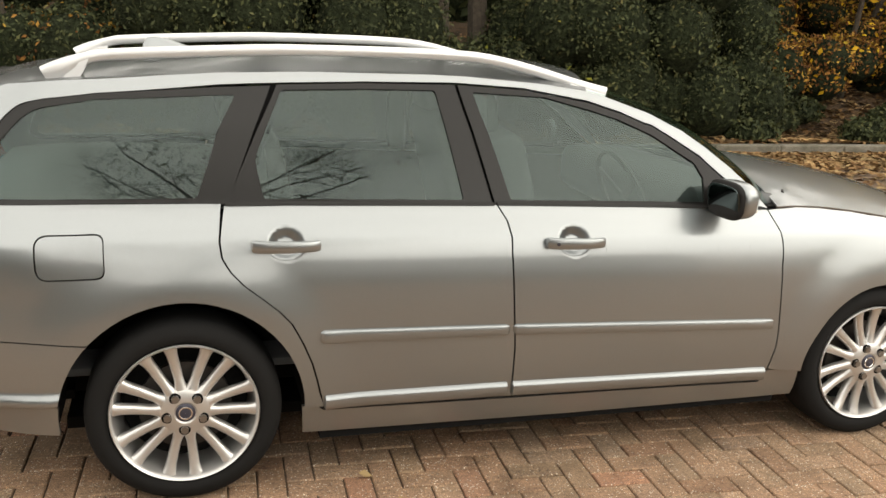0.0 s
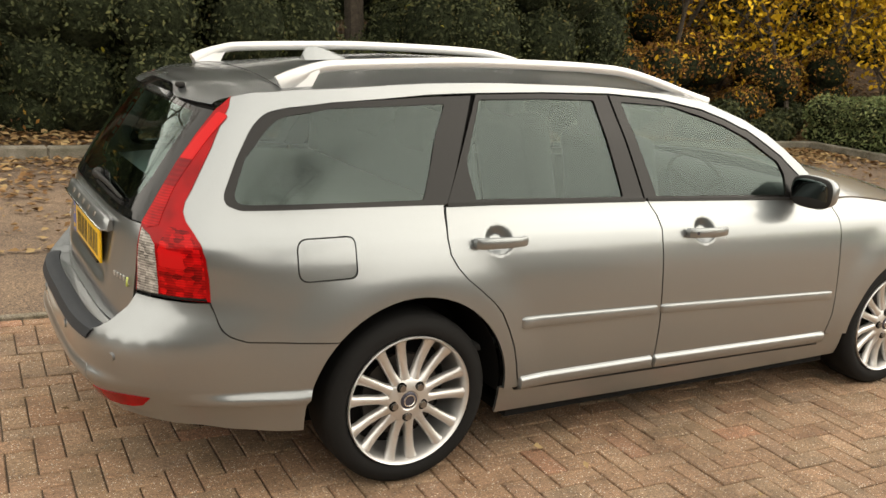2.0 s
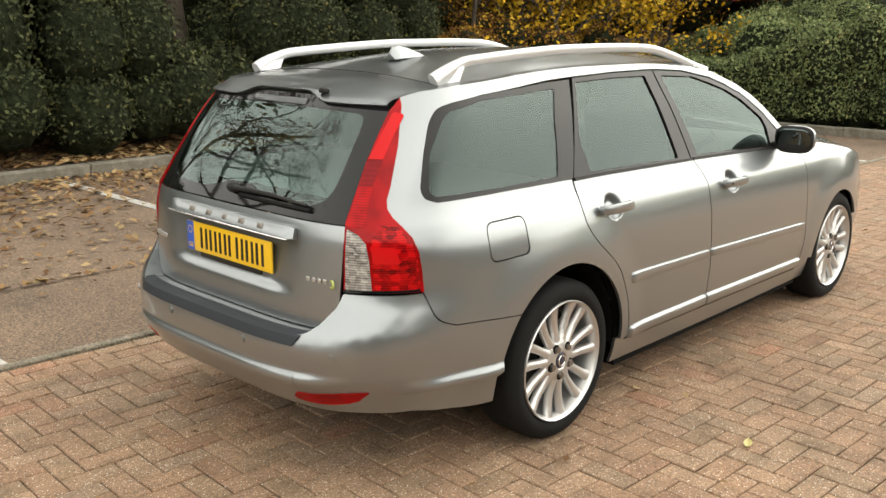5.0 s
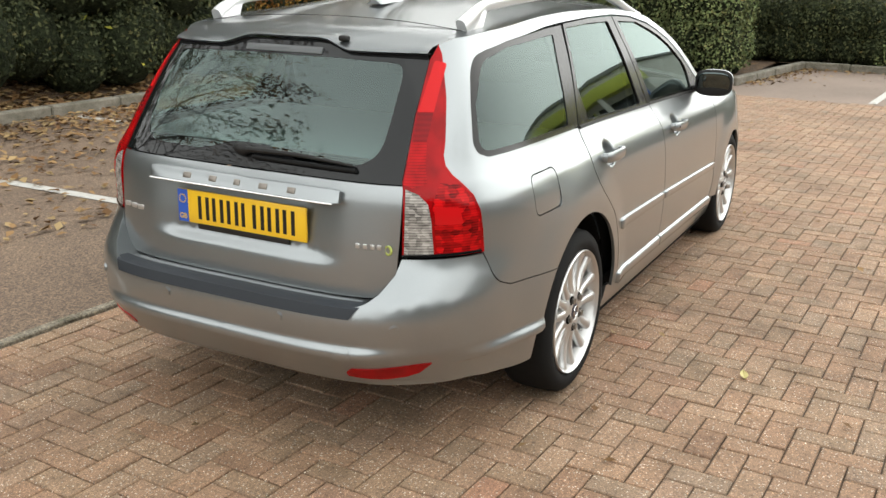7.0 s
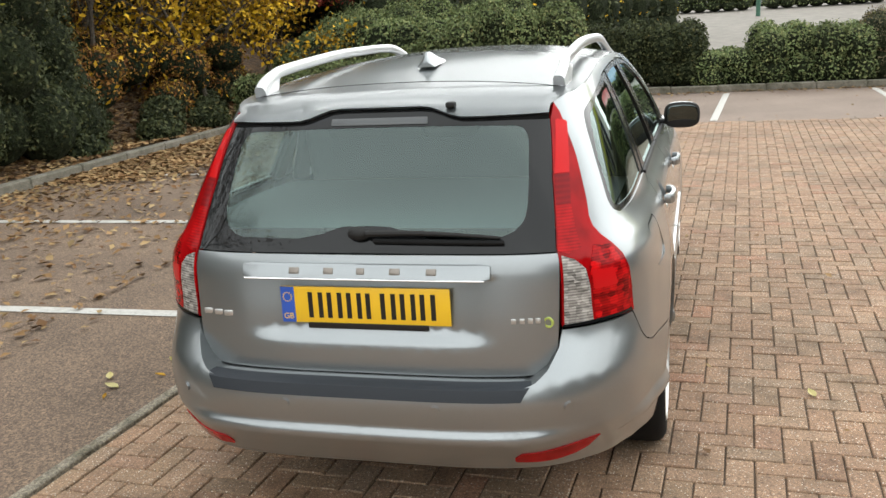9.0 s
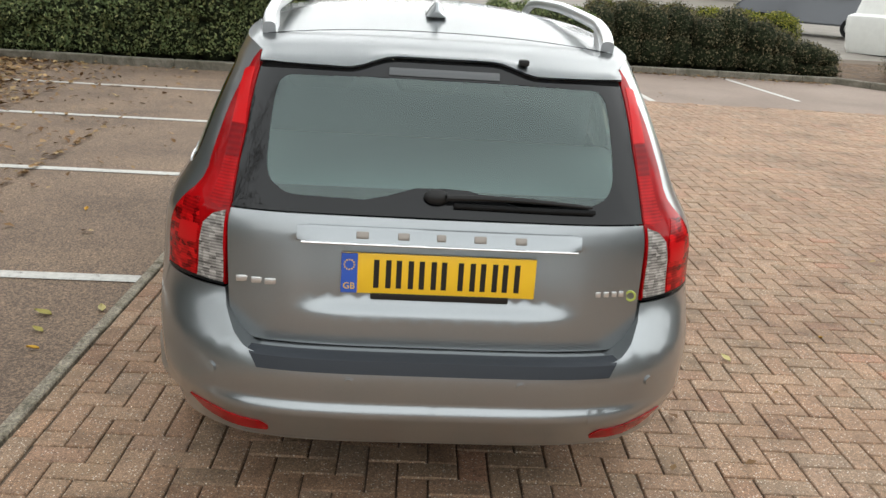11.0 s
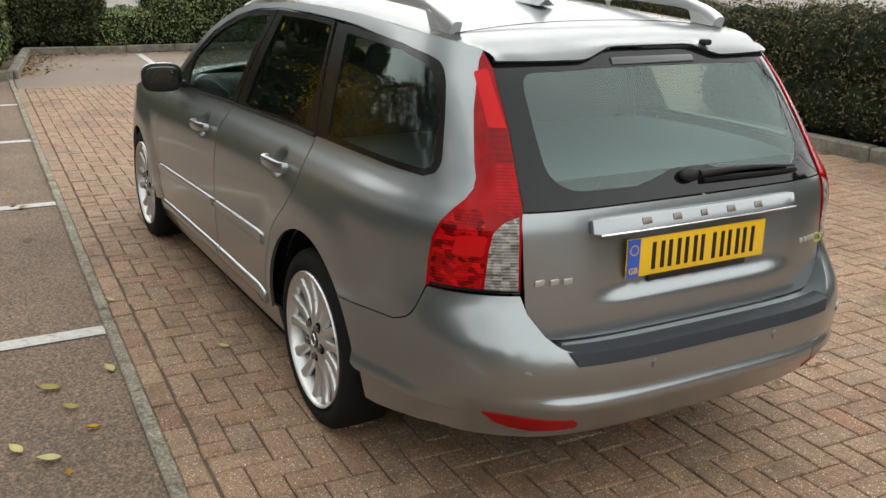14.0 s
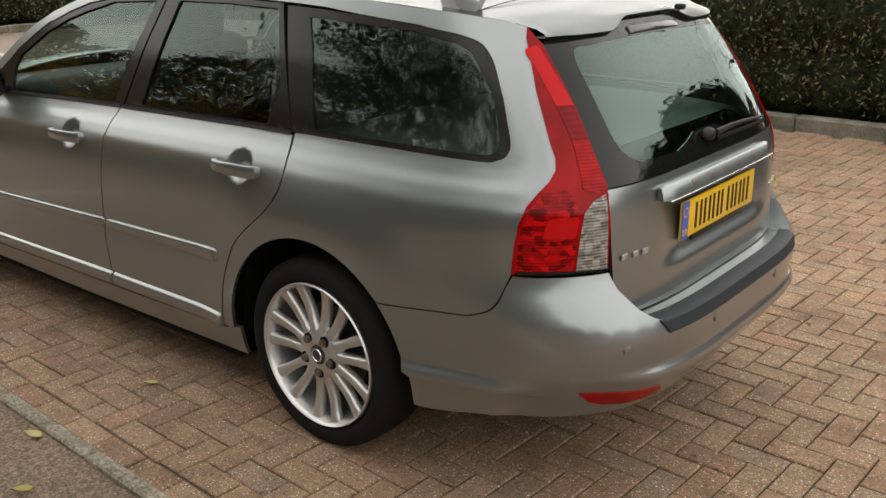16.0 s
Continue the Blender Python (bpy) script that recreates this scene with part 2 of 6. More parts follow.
# ---- the car's shell: plan outlines at each height ----
XR, XF, LR, LF, POWF = -1.2, 0.3, 1.65, 2.5, 4.6
half = spline([(.16, .758), (.22, .780), (.30, .797), (.40, .807), (.50, .811), (.60, .812), (.70, .809), (.78, .800),
               (.84, .785), (.88, .764), (.92, .738), (.96, .718), (1.0, .705), (1.1, .669), (1.24, .611), (1.30, .585), (1.36, .555)])
rear_body = spline([(.16, -2.15), (.22, -2.20), (.30, -2.236), (.36, -2.277), (.42, -2.312), (.50, -2.318), (.55, -2.305),
                    (.60, -2.27), (.66, -2.225), (.70, -2.21), (.80, -2.20), (.85, -2.191), (.9, -2.177), (1.0, -2.12)])
rear_gate = spline([(.5, -2.225), (.60, -2.222), (.70, -2.215), (.80, -2.20), (.85, -2.191), (.9, -2.177), (1.0, -2.12)])
power_of = spline([(.16, 3.7), (.5, 4.0), (.7, 4.1), (.95, 5.0), (1.24, 5.1), (1.4, 5.2)])


def curved_glass(spline_below, z0, p0, slope, bend):
    """Below z0 as given; above it one even curve, as in bent glass."""
    def f(z):
        s = z - z0
        return spline_below(z) if s < 0 else p0 + slope * s + .5 * bend * s * s
    return f


half = curved_glass(half, .955, half(.955), -.335, -.40)
rear_body = curved_glass(rear_body, .897, rear_body(.897), .52, .59)
rear_gate = curved_glass(rear_gate, .897, rear_gate(.897), .52, .59)
nose = spline([(.16, 2.08), (.3, 2.17), (.5, 2.2), (.7, 2.17), (.85, 2.12), (1.0, 2.1), (1.4, 2.1)])


def on_shell(u, z, rear=rear_body):
    """The point of the left half at girth u (x along the flank, then round the tail or nose) and height z."""
    b = half(z)
    if XR <= u <= XF:
        return Vector((u, b, z))
    if u < XR:
        a, n, ph = XR - rear(z), power_of(z), min(1, (XR - u) / LR) * math.pi / 2
    else:
        a, n, ph = nose(z) - XF, POWF, min(1, (u - XF) / LF) * math.pi / 2
    c, s = abs(math.cos(ph)), math.sin(ph)
    r = ((s / a) ** n + (c / b) ** n) ** (-1 / n)
    return Vector((XR - r * s if u < XR else XF + r * s, r * c, z))


def shell_normal(u, z, rear=rear_body):
    e = 1e-3
    du = on_shell(u + e, z, rear) - on_shell(u - e, z, rear)
    dz = on_shell(u, z + e, rear) - on_shell(u, z - e, rear)
    n = du.cross(dz) * -1
    out = Vector((0.3 * (1 if u > XF else -1 if u < XR else 0), 1, 0)) if abs(u) < 2.6 else Vector((math.copysign(1, u), 0.1, 0))
    n.normalize()
    return n if n.dot(out) > 0 else -n


def width_at(x, z):
    b = half(z)
    if x < XR:
        n = power_of(z)
        return b * max(0, 1 - min(1, (XR - x) / (XR - rear_body(z))) ** n) ** (1 / n)
    if x > XF:
        return b * max(0, 1 - min(1, (x - XF) / (nose(z) - XF)) ** POWF) ** (1 / POWF)
    return b


def girth(p, rear=rear_body):
    """(x, z) on the flank, ('r', y, z) on the tail or ('u', u, z), with an optional corner radius, as (u, z, radius)."""
    if p[0] == "r":
        y, z = p[1], p[2]
        n, b = power_of(z), half(z)
        x = XR - (XR - rear(z)) * max(0, 1 - (y / b) ** n) ** (1 / n)
        return (XR - math.atan2(XR - x, y) / (math.pi / 2) * LR, z, p[3] if len(p) > 3 else 0)
    if p[0] == "u":
        return (p[1], p[2], p[3] if len(p) > 3 else 0)
    x, z = p[0], p[1]
    r = p[2] if len(p) > 2 else 0
    if XR <= x <= XF:
        return (x, z, r)
    y = width_at(x, z)
    if x < XR:
        return (XR - math.atan2(XR - x, y) / (math.pi / 2) * LR, z, r)
    return (XF + math.atan2(x - XF, y) / (math.pi / 2) * LF, z, r)


def loop_of(points, rear, step):
    """Corners rounded and edges split to at most step."""
    pts = [girth(p, rear) for p in points]
    out = []
    n = len(pts)
    for i, (u, z, r) in enumerate(pts):
        if not r:
            out.append((u, z))
            continue
        p, a, b = Vector((u, z)), Vector(pts[i - 1][:2]), Vector(pts[(i + 1) % n][:2])
        ra, rb = min(r, (a - p).length * .49), min(r, (b - p).length * .49)
        s, e = p + (a - p).normalized() * ra, p + (b - p).normalized() * rb
        for k in range(6):
            t = k / 5
            q = s * (1 - t) ** 2 + p * (2 * t * (1 - t)) + e * t * t
            out.append((q.x, q.y))
    fine = []
    for (a, b), (c, d) in zip(out, out[1:] + out[:1]):
        k = max(1, math.ceil(math.hypot(c - a, d - b) / step))
        fine += [(a + (c - a) * j / k, b + (d - b) * j / k) for j in range(k)]
    return fine


def inside(poly, u, z):
    hit = False
    for (a, b), (c, d) in zip(poly, poly[1:] + poly[:1]):
        if (b > z) != (d > z) and u < (c - a) * (z - b) / (d - b) + a:
            hit = not hit
    return hit


def shell_piece(name, outline, mat, parent, sides=(-1, 1), rear=rear_body, off=0.0, thick=0.012, step=0.035,
                holes=(), dent=None, label="", joined=False, rows=(), fine=()):
    """A body panel cut from the shell along an outline, with turned-in edges. Returns one object for each side,
    or a single one where the two halves are joined at the car's middle."""
    from mathutils.geometry import delaunay_2d_cdt
    loops = [loop_of(outline, rear, step)] + [loop_of(h, rear, step) for h in holes]
    flat, edges = [], []
    for lp in loops:
        k = len(flat)
        flat += lp
        edges += [(k + i, k + (i + 1) % len(lp)) for i in range(len(lp))]
    rim_count = len(flat)
    us, zs = [p[0] for p in loops[0]], [p[1] for p in loops[0]]
    for i in range(int((max(us) - min(us)) / step) + 1):
        for j in range(int((max(zs) - min(zs)) / step) + 1):
            u, z = min(us) + (i + .5) * step, min(zs) + (j + .5 * (1 + i % 2) - .25) * step
            if inside(loops[0], u, z) and not any(inside(h, u, z) for h in loops[1:]):
                if min(math.hypot(u - a, z - b) for a, b in flat[:rim_count]) > step * .45:
                    flat.append((u, z))
    def free(u, z, gap):
        return (inside(loops[0], u, z) and not any(inside(h, u, z) for h in loops[1:])
                and min(math.hypot(u - a, z - b) for a, b in flat[:rim_count]) > gap)
    for z in rows:
        flat = flat[:rim_count] + [p for p in flat[rim_count:] if abs(p[1] - z) > .007 or p[1] in rows]
        flat += [(min(us) + k * .022, z) for k in range(int((max(us) - min(us)) / .022) + 1) if free(min(us) + k * .022, z, .006)]
    for cu, cz, r, gap in fine:
        flat = flat[:rim_count] + [p for p in flat[rim_count:] if math.hypot(p[0] - cu, p[1] - cz) > r]
        k = int(r / gap) + 1
        flat += [(cu + i * gap, cz + j * gap) for i in range(-k, k + 1) for j in range(-k, k + 1) if math.hypot(i * gap, j * gap) < r and free(cu + i * gap, cz + j * gap, gap * .4)]
    verts, _, faces, *_ = delaunay_2d_cdt([Vector(p) for p in flat], edges, [], 0, 1e-5)
    verts = [tuple(v) for v in verts]
    keep = []
    for f in faces:
        u, z = sum(verts[i][0] for i in f) / 3, sum(verts[i][1] for i in f) / 3
        (ax, ay), (bx, by), (cx, cy) = (verts[i] for i in f)
        twice = (bx - ax) * (cy - ay) - (cx - ax) * (by - ay)
        if abs(twice) < 1e-3 * max(math.hypot(bx - ax, by - ay), math.hypot(cx - ax, cy - ay), math.hypot(cx - bx, cy - by)):
            continue
        if twice < 0:
            f = f[::-1]
        if inside(loops[0], u, z) and not any(inside(h, u, z) for h in loops[1:]):
            keep.append(f)
    top, low, turned = [], [], []

    def formed(u, z):
        p, n = on_shell(u, z, rear), shell_normal(u, z, rear)
        return p + n * (off + (dent(p) if dent else 0))
    for u, z in verts:
        n = shell_normal(u, z, rear)
        p = formed(u, z)
        if on_shell(u, z, rear).y < 1e-3:
            p.y = 0
        top.append(p)
        low.append(p - n * thick)
        e = 1.5e-3
        g = (formed(u + e, z) - formed(u - e, z)).cross(formed(u, z + e) - formed(u, z - e))
        g.normalize()
        if g.dot(n) < 0:
            g = -g
        if p.y == 0:
            g.y = 0
        turned.append(g)
    count = {}
    for f in keep:
        for a, b in zip(f, (*f[1:], f[0])):
            count[(min(a, b), max(a, b))] = count.get((min(a, b), max(a, b)), 0) + 1
    rim = [e for e, k in count.items() if k == 1 and not (top[e[0]].y < 1e-3 and top[e[1]].y < 1e-3)]
    made = []
    bm = bmesh.new()
    lay = bm.verts.layers.float_vector.new("turned")
    for s in sides:
        if not joined:
            bm = bmesh.new()
            lay = bm.verts.layers.float_vector.new("turned")

        def put(p, n=None):
            v = bm.verts.new((p.x, p.y * s, p.z))
            if n:
                v[lay] = Vector((n.x, n.y * s, n.z))
            return v
        a = [put(p, n) for p, n in zip(top, turned)]
        fs = [bm.faces.new([a[i] for i in f]) for f in keep]
        want = Vector((0, s, 0)) if not joined else Vector((-1 if top[keep[0][0]].x < 0 else 1, 0, 0))
        bm.normal_update()
        total = Vector()
        for f in fs:
            total += f.normal * f.calc_area()
        if total.dot(want) < 0:
            for f in fs:
                f.normal_flip()
        for f in fs:
            f.smooth = True
        for i, j in rim:
            q = [put(top[i]), put(top[j]), put(low[j]), put(low[i])]
            bm.faces.new(q)
        loose = [v for v in bm.verts if not v.link_faces]
        bmesh.ops.delete(bm, geom=loose, context="VERTS")
        if joined and s == sides[0] and len(sides) > 1:
            continue
        if joined:
            mid = [v for v in bm.verts if abs(v.co.y) < 1e-4 and v[lay].length > .5]
            bmesh.ops.remove_doubles(bm, verts=mid, dist=1e-4)
        me = bpy.data.meshes.new(name)
        bm.to_mesh(me)
        bm.free()
        ways = np.zeros(len(me.vertices) * 3, dtype=np.float32)
        me.attributes["turned"].data.foreach_get("vector", ways)
        me.attributes.remove(me.attributes["turned"])
        me.normals_split_custom_set_from_vertices(ways.reshape(-1, 3))
        me.materials.append(mat)
        ob = new(name, me)
        ob.parent = parent if not isinstance(parent, dict) else parent[s]
        if label:
            ob["label"] = label
        made.append(ob)
    return made


def arc(cx, cz, r, a0, a1, n=14, squash=1.0):
    return [(cx + r * math.cos(radians(a0 + (a1 - a0) * k / n)), cz + squash * r * math.sin(radians(a0 + (a1 - a0) * k / n))) for k in range(n + 1)]


# ---- the silver estate car ----
def draw_in_nose(car):
    """Shortens the front of the bodywork towards the front axle and lets it down a little on its springs, wheels left round."""
    for ob in car.children_recursive:
        if ob.type != "MESH" or ob.name.startswith(("rim", "tyre", "hub", "spoke", "wheel_bolt", "bolt_recess", "centre_cap", "cap_ring", "brake_disc", "wheel_back")):
            continue
        for v in ob.data.vertices:
            x, z = v.co.x, v.co.z
            v.co.z -= .017 * max(0, min(x, 1.3) + 1.0) * ease(.30, .50, z) + .010 * ease(1.15, 1.29, z)
            if x > 0:
                v.co.x -= .081 * min(1, x / 1.32) ** 2


def build_car():
    car = empty("car")
    tagged(car, "silver metallic estate car with roof rails parked on brick paving", "car", kind="thing")
    both = (-1, 1)
    SHOULDER = tuple(.752 + .0115 * k for k in range(17))

    # roof edge over the windows, from the tail to the foot of the windscreen pillar
    cant = [(-1.858, 1.283), (-1.80, 1.30), (-1.66, 1.315), (-1.344, 1.338), (-.891, 1.358), (-.50, 1.364), (-.369, 1.362),
            (-.10, 1.348), (.05, 1.330), (.111, 1.319), (.303, 1.259), (.42, 1.202), (.517, 1.141), (.61, 1.078), (.695, 1.014), (.765, .938)]
    frame_top = [(-1.027, 1.317), (-.724, 1.331), (-.417, 1.338), (-.175, 1.329), (.061, 1.295), (.18, 1.262), (.272, 1.225),
                 (.38, 1.172), (.487, 1.112), (.564, 1.052), (.66, .988), (.725, .942)]
    rear_gap = [(-1.188, .947), (-1.203, .849), (-1.197, .80), (-1.172, .757), (-1.133, .715), (-1.080, .674), (-1.025, .628),
                (-.987, .586), (-.952, .52), (-.924, .453), (-.908, .395), (-.895, .339)]
    mid_gap = [(-.234, .275), (-.240, .327), (-.241, .472), (-.256, .657), (-.266, .80), (-.265, .85), (-.275, .90), (-.303, .947)]
    front_gap = [(.782, .262), (.803, .311), (.822, .42), (.823, .499), (.812, .65), (.806, .739), (.80, .86), (.762, .932)]

    def shift(points, dx, dz=0.0):
        return [(p[0] + dx, p[1] + dz, *p[2:]) for p in points]

    window_edge = [(-1.554, 1.282), (-1.70, 1.262), (-1.771, 1.245, .03), (-1.817, 1.2, .03), (-1.875, 1.102), (-1.927, .994, .02), (-1.919, .968, .01),
                   (-1.882, .954, .01), (-1.588, .956), (-1.198, .953)]
    lamp_edge = [(-1.980, .690), (-1.984, .76), (-1.992, .82), (-2.003, .862), (-2.019, .893), (-2.033, .920), (-2.036, .945), (-2.027, .972), (-2.005, 1.008), (-1.937, 1.127), (-1.868, 1.255), (-1.858, 1.283)]

    def flare(p):
        # the panels swell softly round the wheel openings
        return .015 * ease(.57, .385, min(math.hypot(p.x + 1.32, p.z - .30), math.hypot(p.x - 1.32, p.z - .30)))

    # quarter panel with pillar and cant rail
    quarter = ([(-1.60, .550), (-1.88, .570), (-1.948, .594, .04), (-1.980, .688)] + lamp_edge + cant[1:]
               + shift(frame_top[::-1], 0, .004) + [(-1.1, 1.318)] + window_edge + shift(rear_gap[1:], -.006)
               + [(-.885, .296), (-.948, .298)] + arc(-1.32, .30, .372, 0, 136, 22))
    flap = [(-1.722, .872, .03), (-1.538, .874, .03), (-1.538, .752, .03), (-1.722, .748, .03)]
    flap_hole = [(-1.726, .876, .033), (-1.534, .878, .033), (-1.534, .748, .033), (-1.726, .744, .033)]
    shell_piece("quarter_panel", quarter, PAINT, car, sides=(-1,), holes=[flap_hole], rows=SHOULDER, dent=flare)
    shell_piece("quarter_panel", quarter, PAINT, car, sides=(1,), rows=SHOULDER, dent=flare)
    shell_piece("fuel_flap", flap, PAINT, car, sides=(-1,), off=-.001)

    # rear bumper with its step and pad
    bumper = ([(p[0], p[1]) for p in arc(-1.32, .30, .372, 136.6, 186, 10)] + [(-1.69, .25), (-1.80, .254), (-1.92, .264), ("r", .70, .280), ("r", .45, .293), ("r", 0, .296)]
              + [("r", 0, .553), ("r", .30, .553), ("r", .478, .553, .03), ("r", .520, .59), ("r", .546, .640), ("r", .553, .682)]
              + [("r", .62, .682), ("r", .70, .682), (-1.984, .684), (-1.972, .655), (-1.952, .592, .04), (-1.88, .566), (-1.60, .546)])

    def bumper_form(p):
        # a sharp moulding along the flank; across the tail an upturned fold with a seamed valance below it
        side = ease(-2.10, -1.92, p.x)
        tail = ease(.64, .46, abs(p.y)) * (1 - side)
        flank = .015 * (1 - ease(.374, .408, p.z)) - .025 * (1 - ease(.350, .364, p.z))
        return flare(p) + side * flank + tail * (.019 * (1 - ease(.402, .440, p.z)) - .008 * (1 - ease(.308, .316, p.z)))
    rear_bumper = shell_piece("rear_bumper", bumper, PAINT, car, joined=True, step=.028, dent=bumper_form, rows=(.304, .308, .311, .314, .318, .345, .35, .354, .357, .360, .364, .372, .379, .387, .395, .402, .408, .415, .422, .430, .437, .444))[0]

    def shelf(name, rows, ends, mat, parent, label=""):
        bm = bmesh.new()
        grid = []
        n = 41
        for k in range(n + 1):
            line = []
            for (z, inward, up), y_end in zip(rows, ends):
                y = -y_end + 2 * y_end * k / n
                u = girth(("r", abs(y), z))[0]
                p, nn = on_shell(u, z), shell_normal(u, z)
                q = p + nn * up + Vector((inward, 0, 0))
                line.append(bm.verts.new((q.x, math.copysign(q.y, y), q.z)))
            grid.append(line)
        for a, b in zip(grid, grid[1:]):
            for i in range(len(a) - 1):
                bm.faces.new((a[i], a[i + 1], b[i + 1], b[i]))
        bmesh.ops.recalc_face_normals(bm, faces=bm.faces[:])
        return part(name, bm, mat, parent, label)
    # painted returns beside the tailgate
    for s in both:
        bm = bmesh.new()
        ends = [("r", .462, .5535), ("r", .478, .556), ("r", .500, .571), ("r", .520, .59), ("r", .546, .640), ("r", .5525, .682)]
        rims = []
        for e in ends:
            p = on_shell(girth(e)[0], e[2])
            rims.append([bm.verts.new((p.x + dx + .003, s * (p.y - dy), p.z)) for dx, dy in ((0, 0), (.03, .006), (.11, .014))])
        for q, w in zip(rims, rims[1:]):
            for i in range(2):
                bm.faces.new((q[i], q[i + 1], w[i + 1], w[i]))
        bmesh.ops.solidify(bm, geom=bm.faces[:], thickness=.002)
        part("bumper_return", bm, PAINT, rear_bumper)
    shelf("bumper_step", [(.5515, .003, 0), (.5535, .012, 0), (.5535, .12, 0), (.545, .12, 0)], (.50, .50, .50, .50), PAINT, rear_bumper)
    shelf("bumper_pad", [(.517, 0, 0), (.518, 0, .006), (.535, 0, .006), (.549, .0, .006), (.5565, .012, .004), (.5565, .044, .004), (.553, .046, 0)], (.452, .453, .463, .472, .480, .497, .498), PAD, rear_bumper, "dark grey textured plastic bumper pad")
    for s in both:
        refl = [("r", .650, .374, .004), ("r", .53, .372), ("r", .445, .371, .006), ("r", .424, .352), ("r", .422, .337, .01), ("r", .53, .327), ("r", .58, .330), ("r", .612, .340)]
        if s < 0:
            cover = [("r", .402, .392, .006), ("r", .402, .432, .006), ("r", .452, .432, .006), ("r", .452, .392, .006)]
            shell_piece("towing_eye_cover", cover, PAINT, rear_bumper, sides=(s,), off=.002, thick=.006, dent=bumper_form, step=.012)
        shell_piece("reflector", refl, RED_PLAIN, rear_bumper, sides=(s,), off=.003, thick=.012, dent=bumper_form, step=.012, label="red bumper reflector")
        for y in (.221, .576):
            u = girth(("r", y, .493))[0]
            p, n = on_shell(u, .493), shell_normal(u, .493)
            bm = bmesh.new()
            bmesh.ops.create_cone(bm, cap_ends=True, segments=20, radius1=.0155, radius2=.0155, depth=.008)
            bmesh.ops.bevel(bm, geom=[e for e in bm.edges if e.verts[0].co.z > 0 and e.verts[1].co.z > 0], offset=.003, segments=2, affect="EDGES")
            bmesh.ops.transform(bm, matrix=Matrix.Translation((p.x, s * p.y, p.z)) @ Vector((n.x, s * n.y, n.z)).to_track_quat("Z", "Y").to_matrix().to_4x4(), verts=bm.verts)
            part("parking_sensor", bm, PAINT, rear_bumper)

    # doors
    handle_at = {"rear": -1.005, "front": -.038}

    def cup(cx):
        return lambda p: flare(p) - .026 * (1 - ease(.45, 1.0, math.hypot((p.x - cx) / .062, (p.z - .836) / .053)))
    rear_door = rear_gap + [(-.884, .284, .02), (-.5, .279)] + mid_gap
    front_door = shift(mid_gap[::-1], .006) + [(-.233, .275), (.3, .268)] + front_gap
    doors = {}
    for key, outline in (("rear", rear_door), ("front", front_door)):
        doors[key] = {}
        for s in both:
            doors[key][s] = shell_piece(key + "_door", outline, PAINT, car, sides=(s,), step=.03, rows=SHOULDER, dent=cup(handle_at[key]), fine=[(handle_at[key], .836, .075, .0085)])[0]
    # each moulding: where it starts and ends, with its upper and lower edge at either end
    rub = {"rear": (-.902, -.260, .561, .557, .517, .521), "front": (-.250, .798, .557, .541, .521, .503)}
    ledge = {"rear": (-.888, -.251, .334, .334, .285, .281), "front": (-.241, .796, .334, .318, .280, .268)}

    def moulding(name, run, profile, parent, s, tip):
        x0, x1, t0, t1, b0, b1 = run
        bm = bmesh.new()
        rows = []
        stops = [0, tip * .25, tip] + [tip + (x1 - x0 - 2 * tip) * k / 24 for k in range(1, 24)] + [x1 - x0 - tip, x1 - x0 - tip * .25, x1 - x0]
        for d in stops:
            f = d / (x1 - x0)
            end = min(1.0, (min(d, x1 - x0 - d) / tip)) ** .5
            top, low = t0 + (t1 - t0) * f, b0 + (b1 - b0) * f
            mid, tall = (top + low) / 2, (top - low) * (.55 + .45 * end)
            line = []
            for v, out in profile:
                p = Vector((x0 + d, 0, mid + tall * (.5 - v)))
                line.append(bm.verts.new((p.x, s * (half(p.z) + flare(p) - .002 + (out + .002) * end), p.z)))
            rows.append(line)
        for a, b in zip(rows, rows[1:]):
            for k in range(len(a) - 1):
                bm.faces.new((a[k], a[k + 1], b[k + 1], b[k]))
        for line in (rows[0], rows[-1]):
            bm.faces.new(line)
        return part(name, bm, PAINT, parent, angle=50)

    for key in doors:
        for s in both:
            d = doors[key][s]
            moulding("rub_strip", rub[key], [(0, -.002), (.03, .006), (.07, .0092), (.15, .0108), (.5, .0116), (.85, .0108), (.95, .009), (1, -.002)], d, s, .014)
            moulding("lower_moulding", ledge[key], [(0, -.001), (.07, .006), (.19, .0125), (.34, .0155), (.60, .016), (.92, .0155), (.98, .012), (1, -.006)], d, s, .006)
            # pull handle
            x0 = handle_at[key]
            y = half(.833)
            path = [Vector((x0 + dx, s * (y + dy), .836)) for dx, dy in ((-.102, .004), (-.098, .020), (-.085, .028), (-.05, .033), (0, .035), (.05, .033), (.082, .027), (.096, .018), (.10, .003))]
            bm = sweep(path, lambda i: [(a * (.7 if i in (0, 8) else 1), b * (.75 if i in (0, 8) else 1 - .12 * (i > 4))) for a, b in ring(.010, .0195, 12, 3.4)])
            handle = part("door_handle", bm, PAINT, d)
            if key == "front" and s < 0:
                bm = bmesh.new()
                bmesh.ops.create_cone(bm, cap_ends=True, segments=16, radius1=.007, radius2=.006, depth=.006, matrix=Matrix.Translation((x0 - .075, s * (y + .0385), .836)) @ pose(0, 0, 0, 90))
                part("lock_cylinder", bm, BADGE, handle, "black key lock")
            bm = block(.002, .012, .036, (x0 - .055, s * (y + .033), .836), .0006, 1)
            part("handle_joint", bm, TRIM, handle)

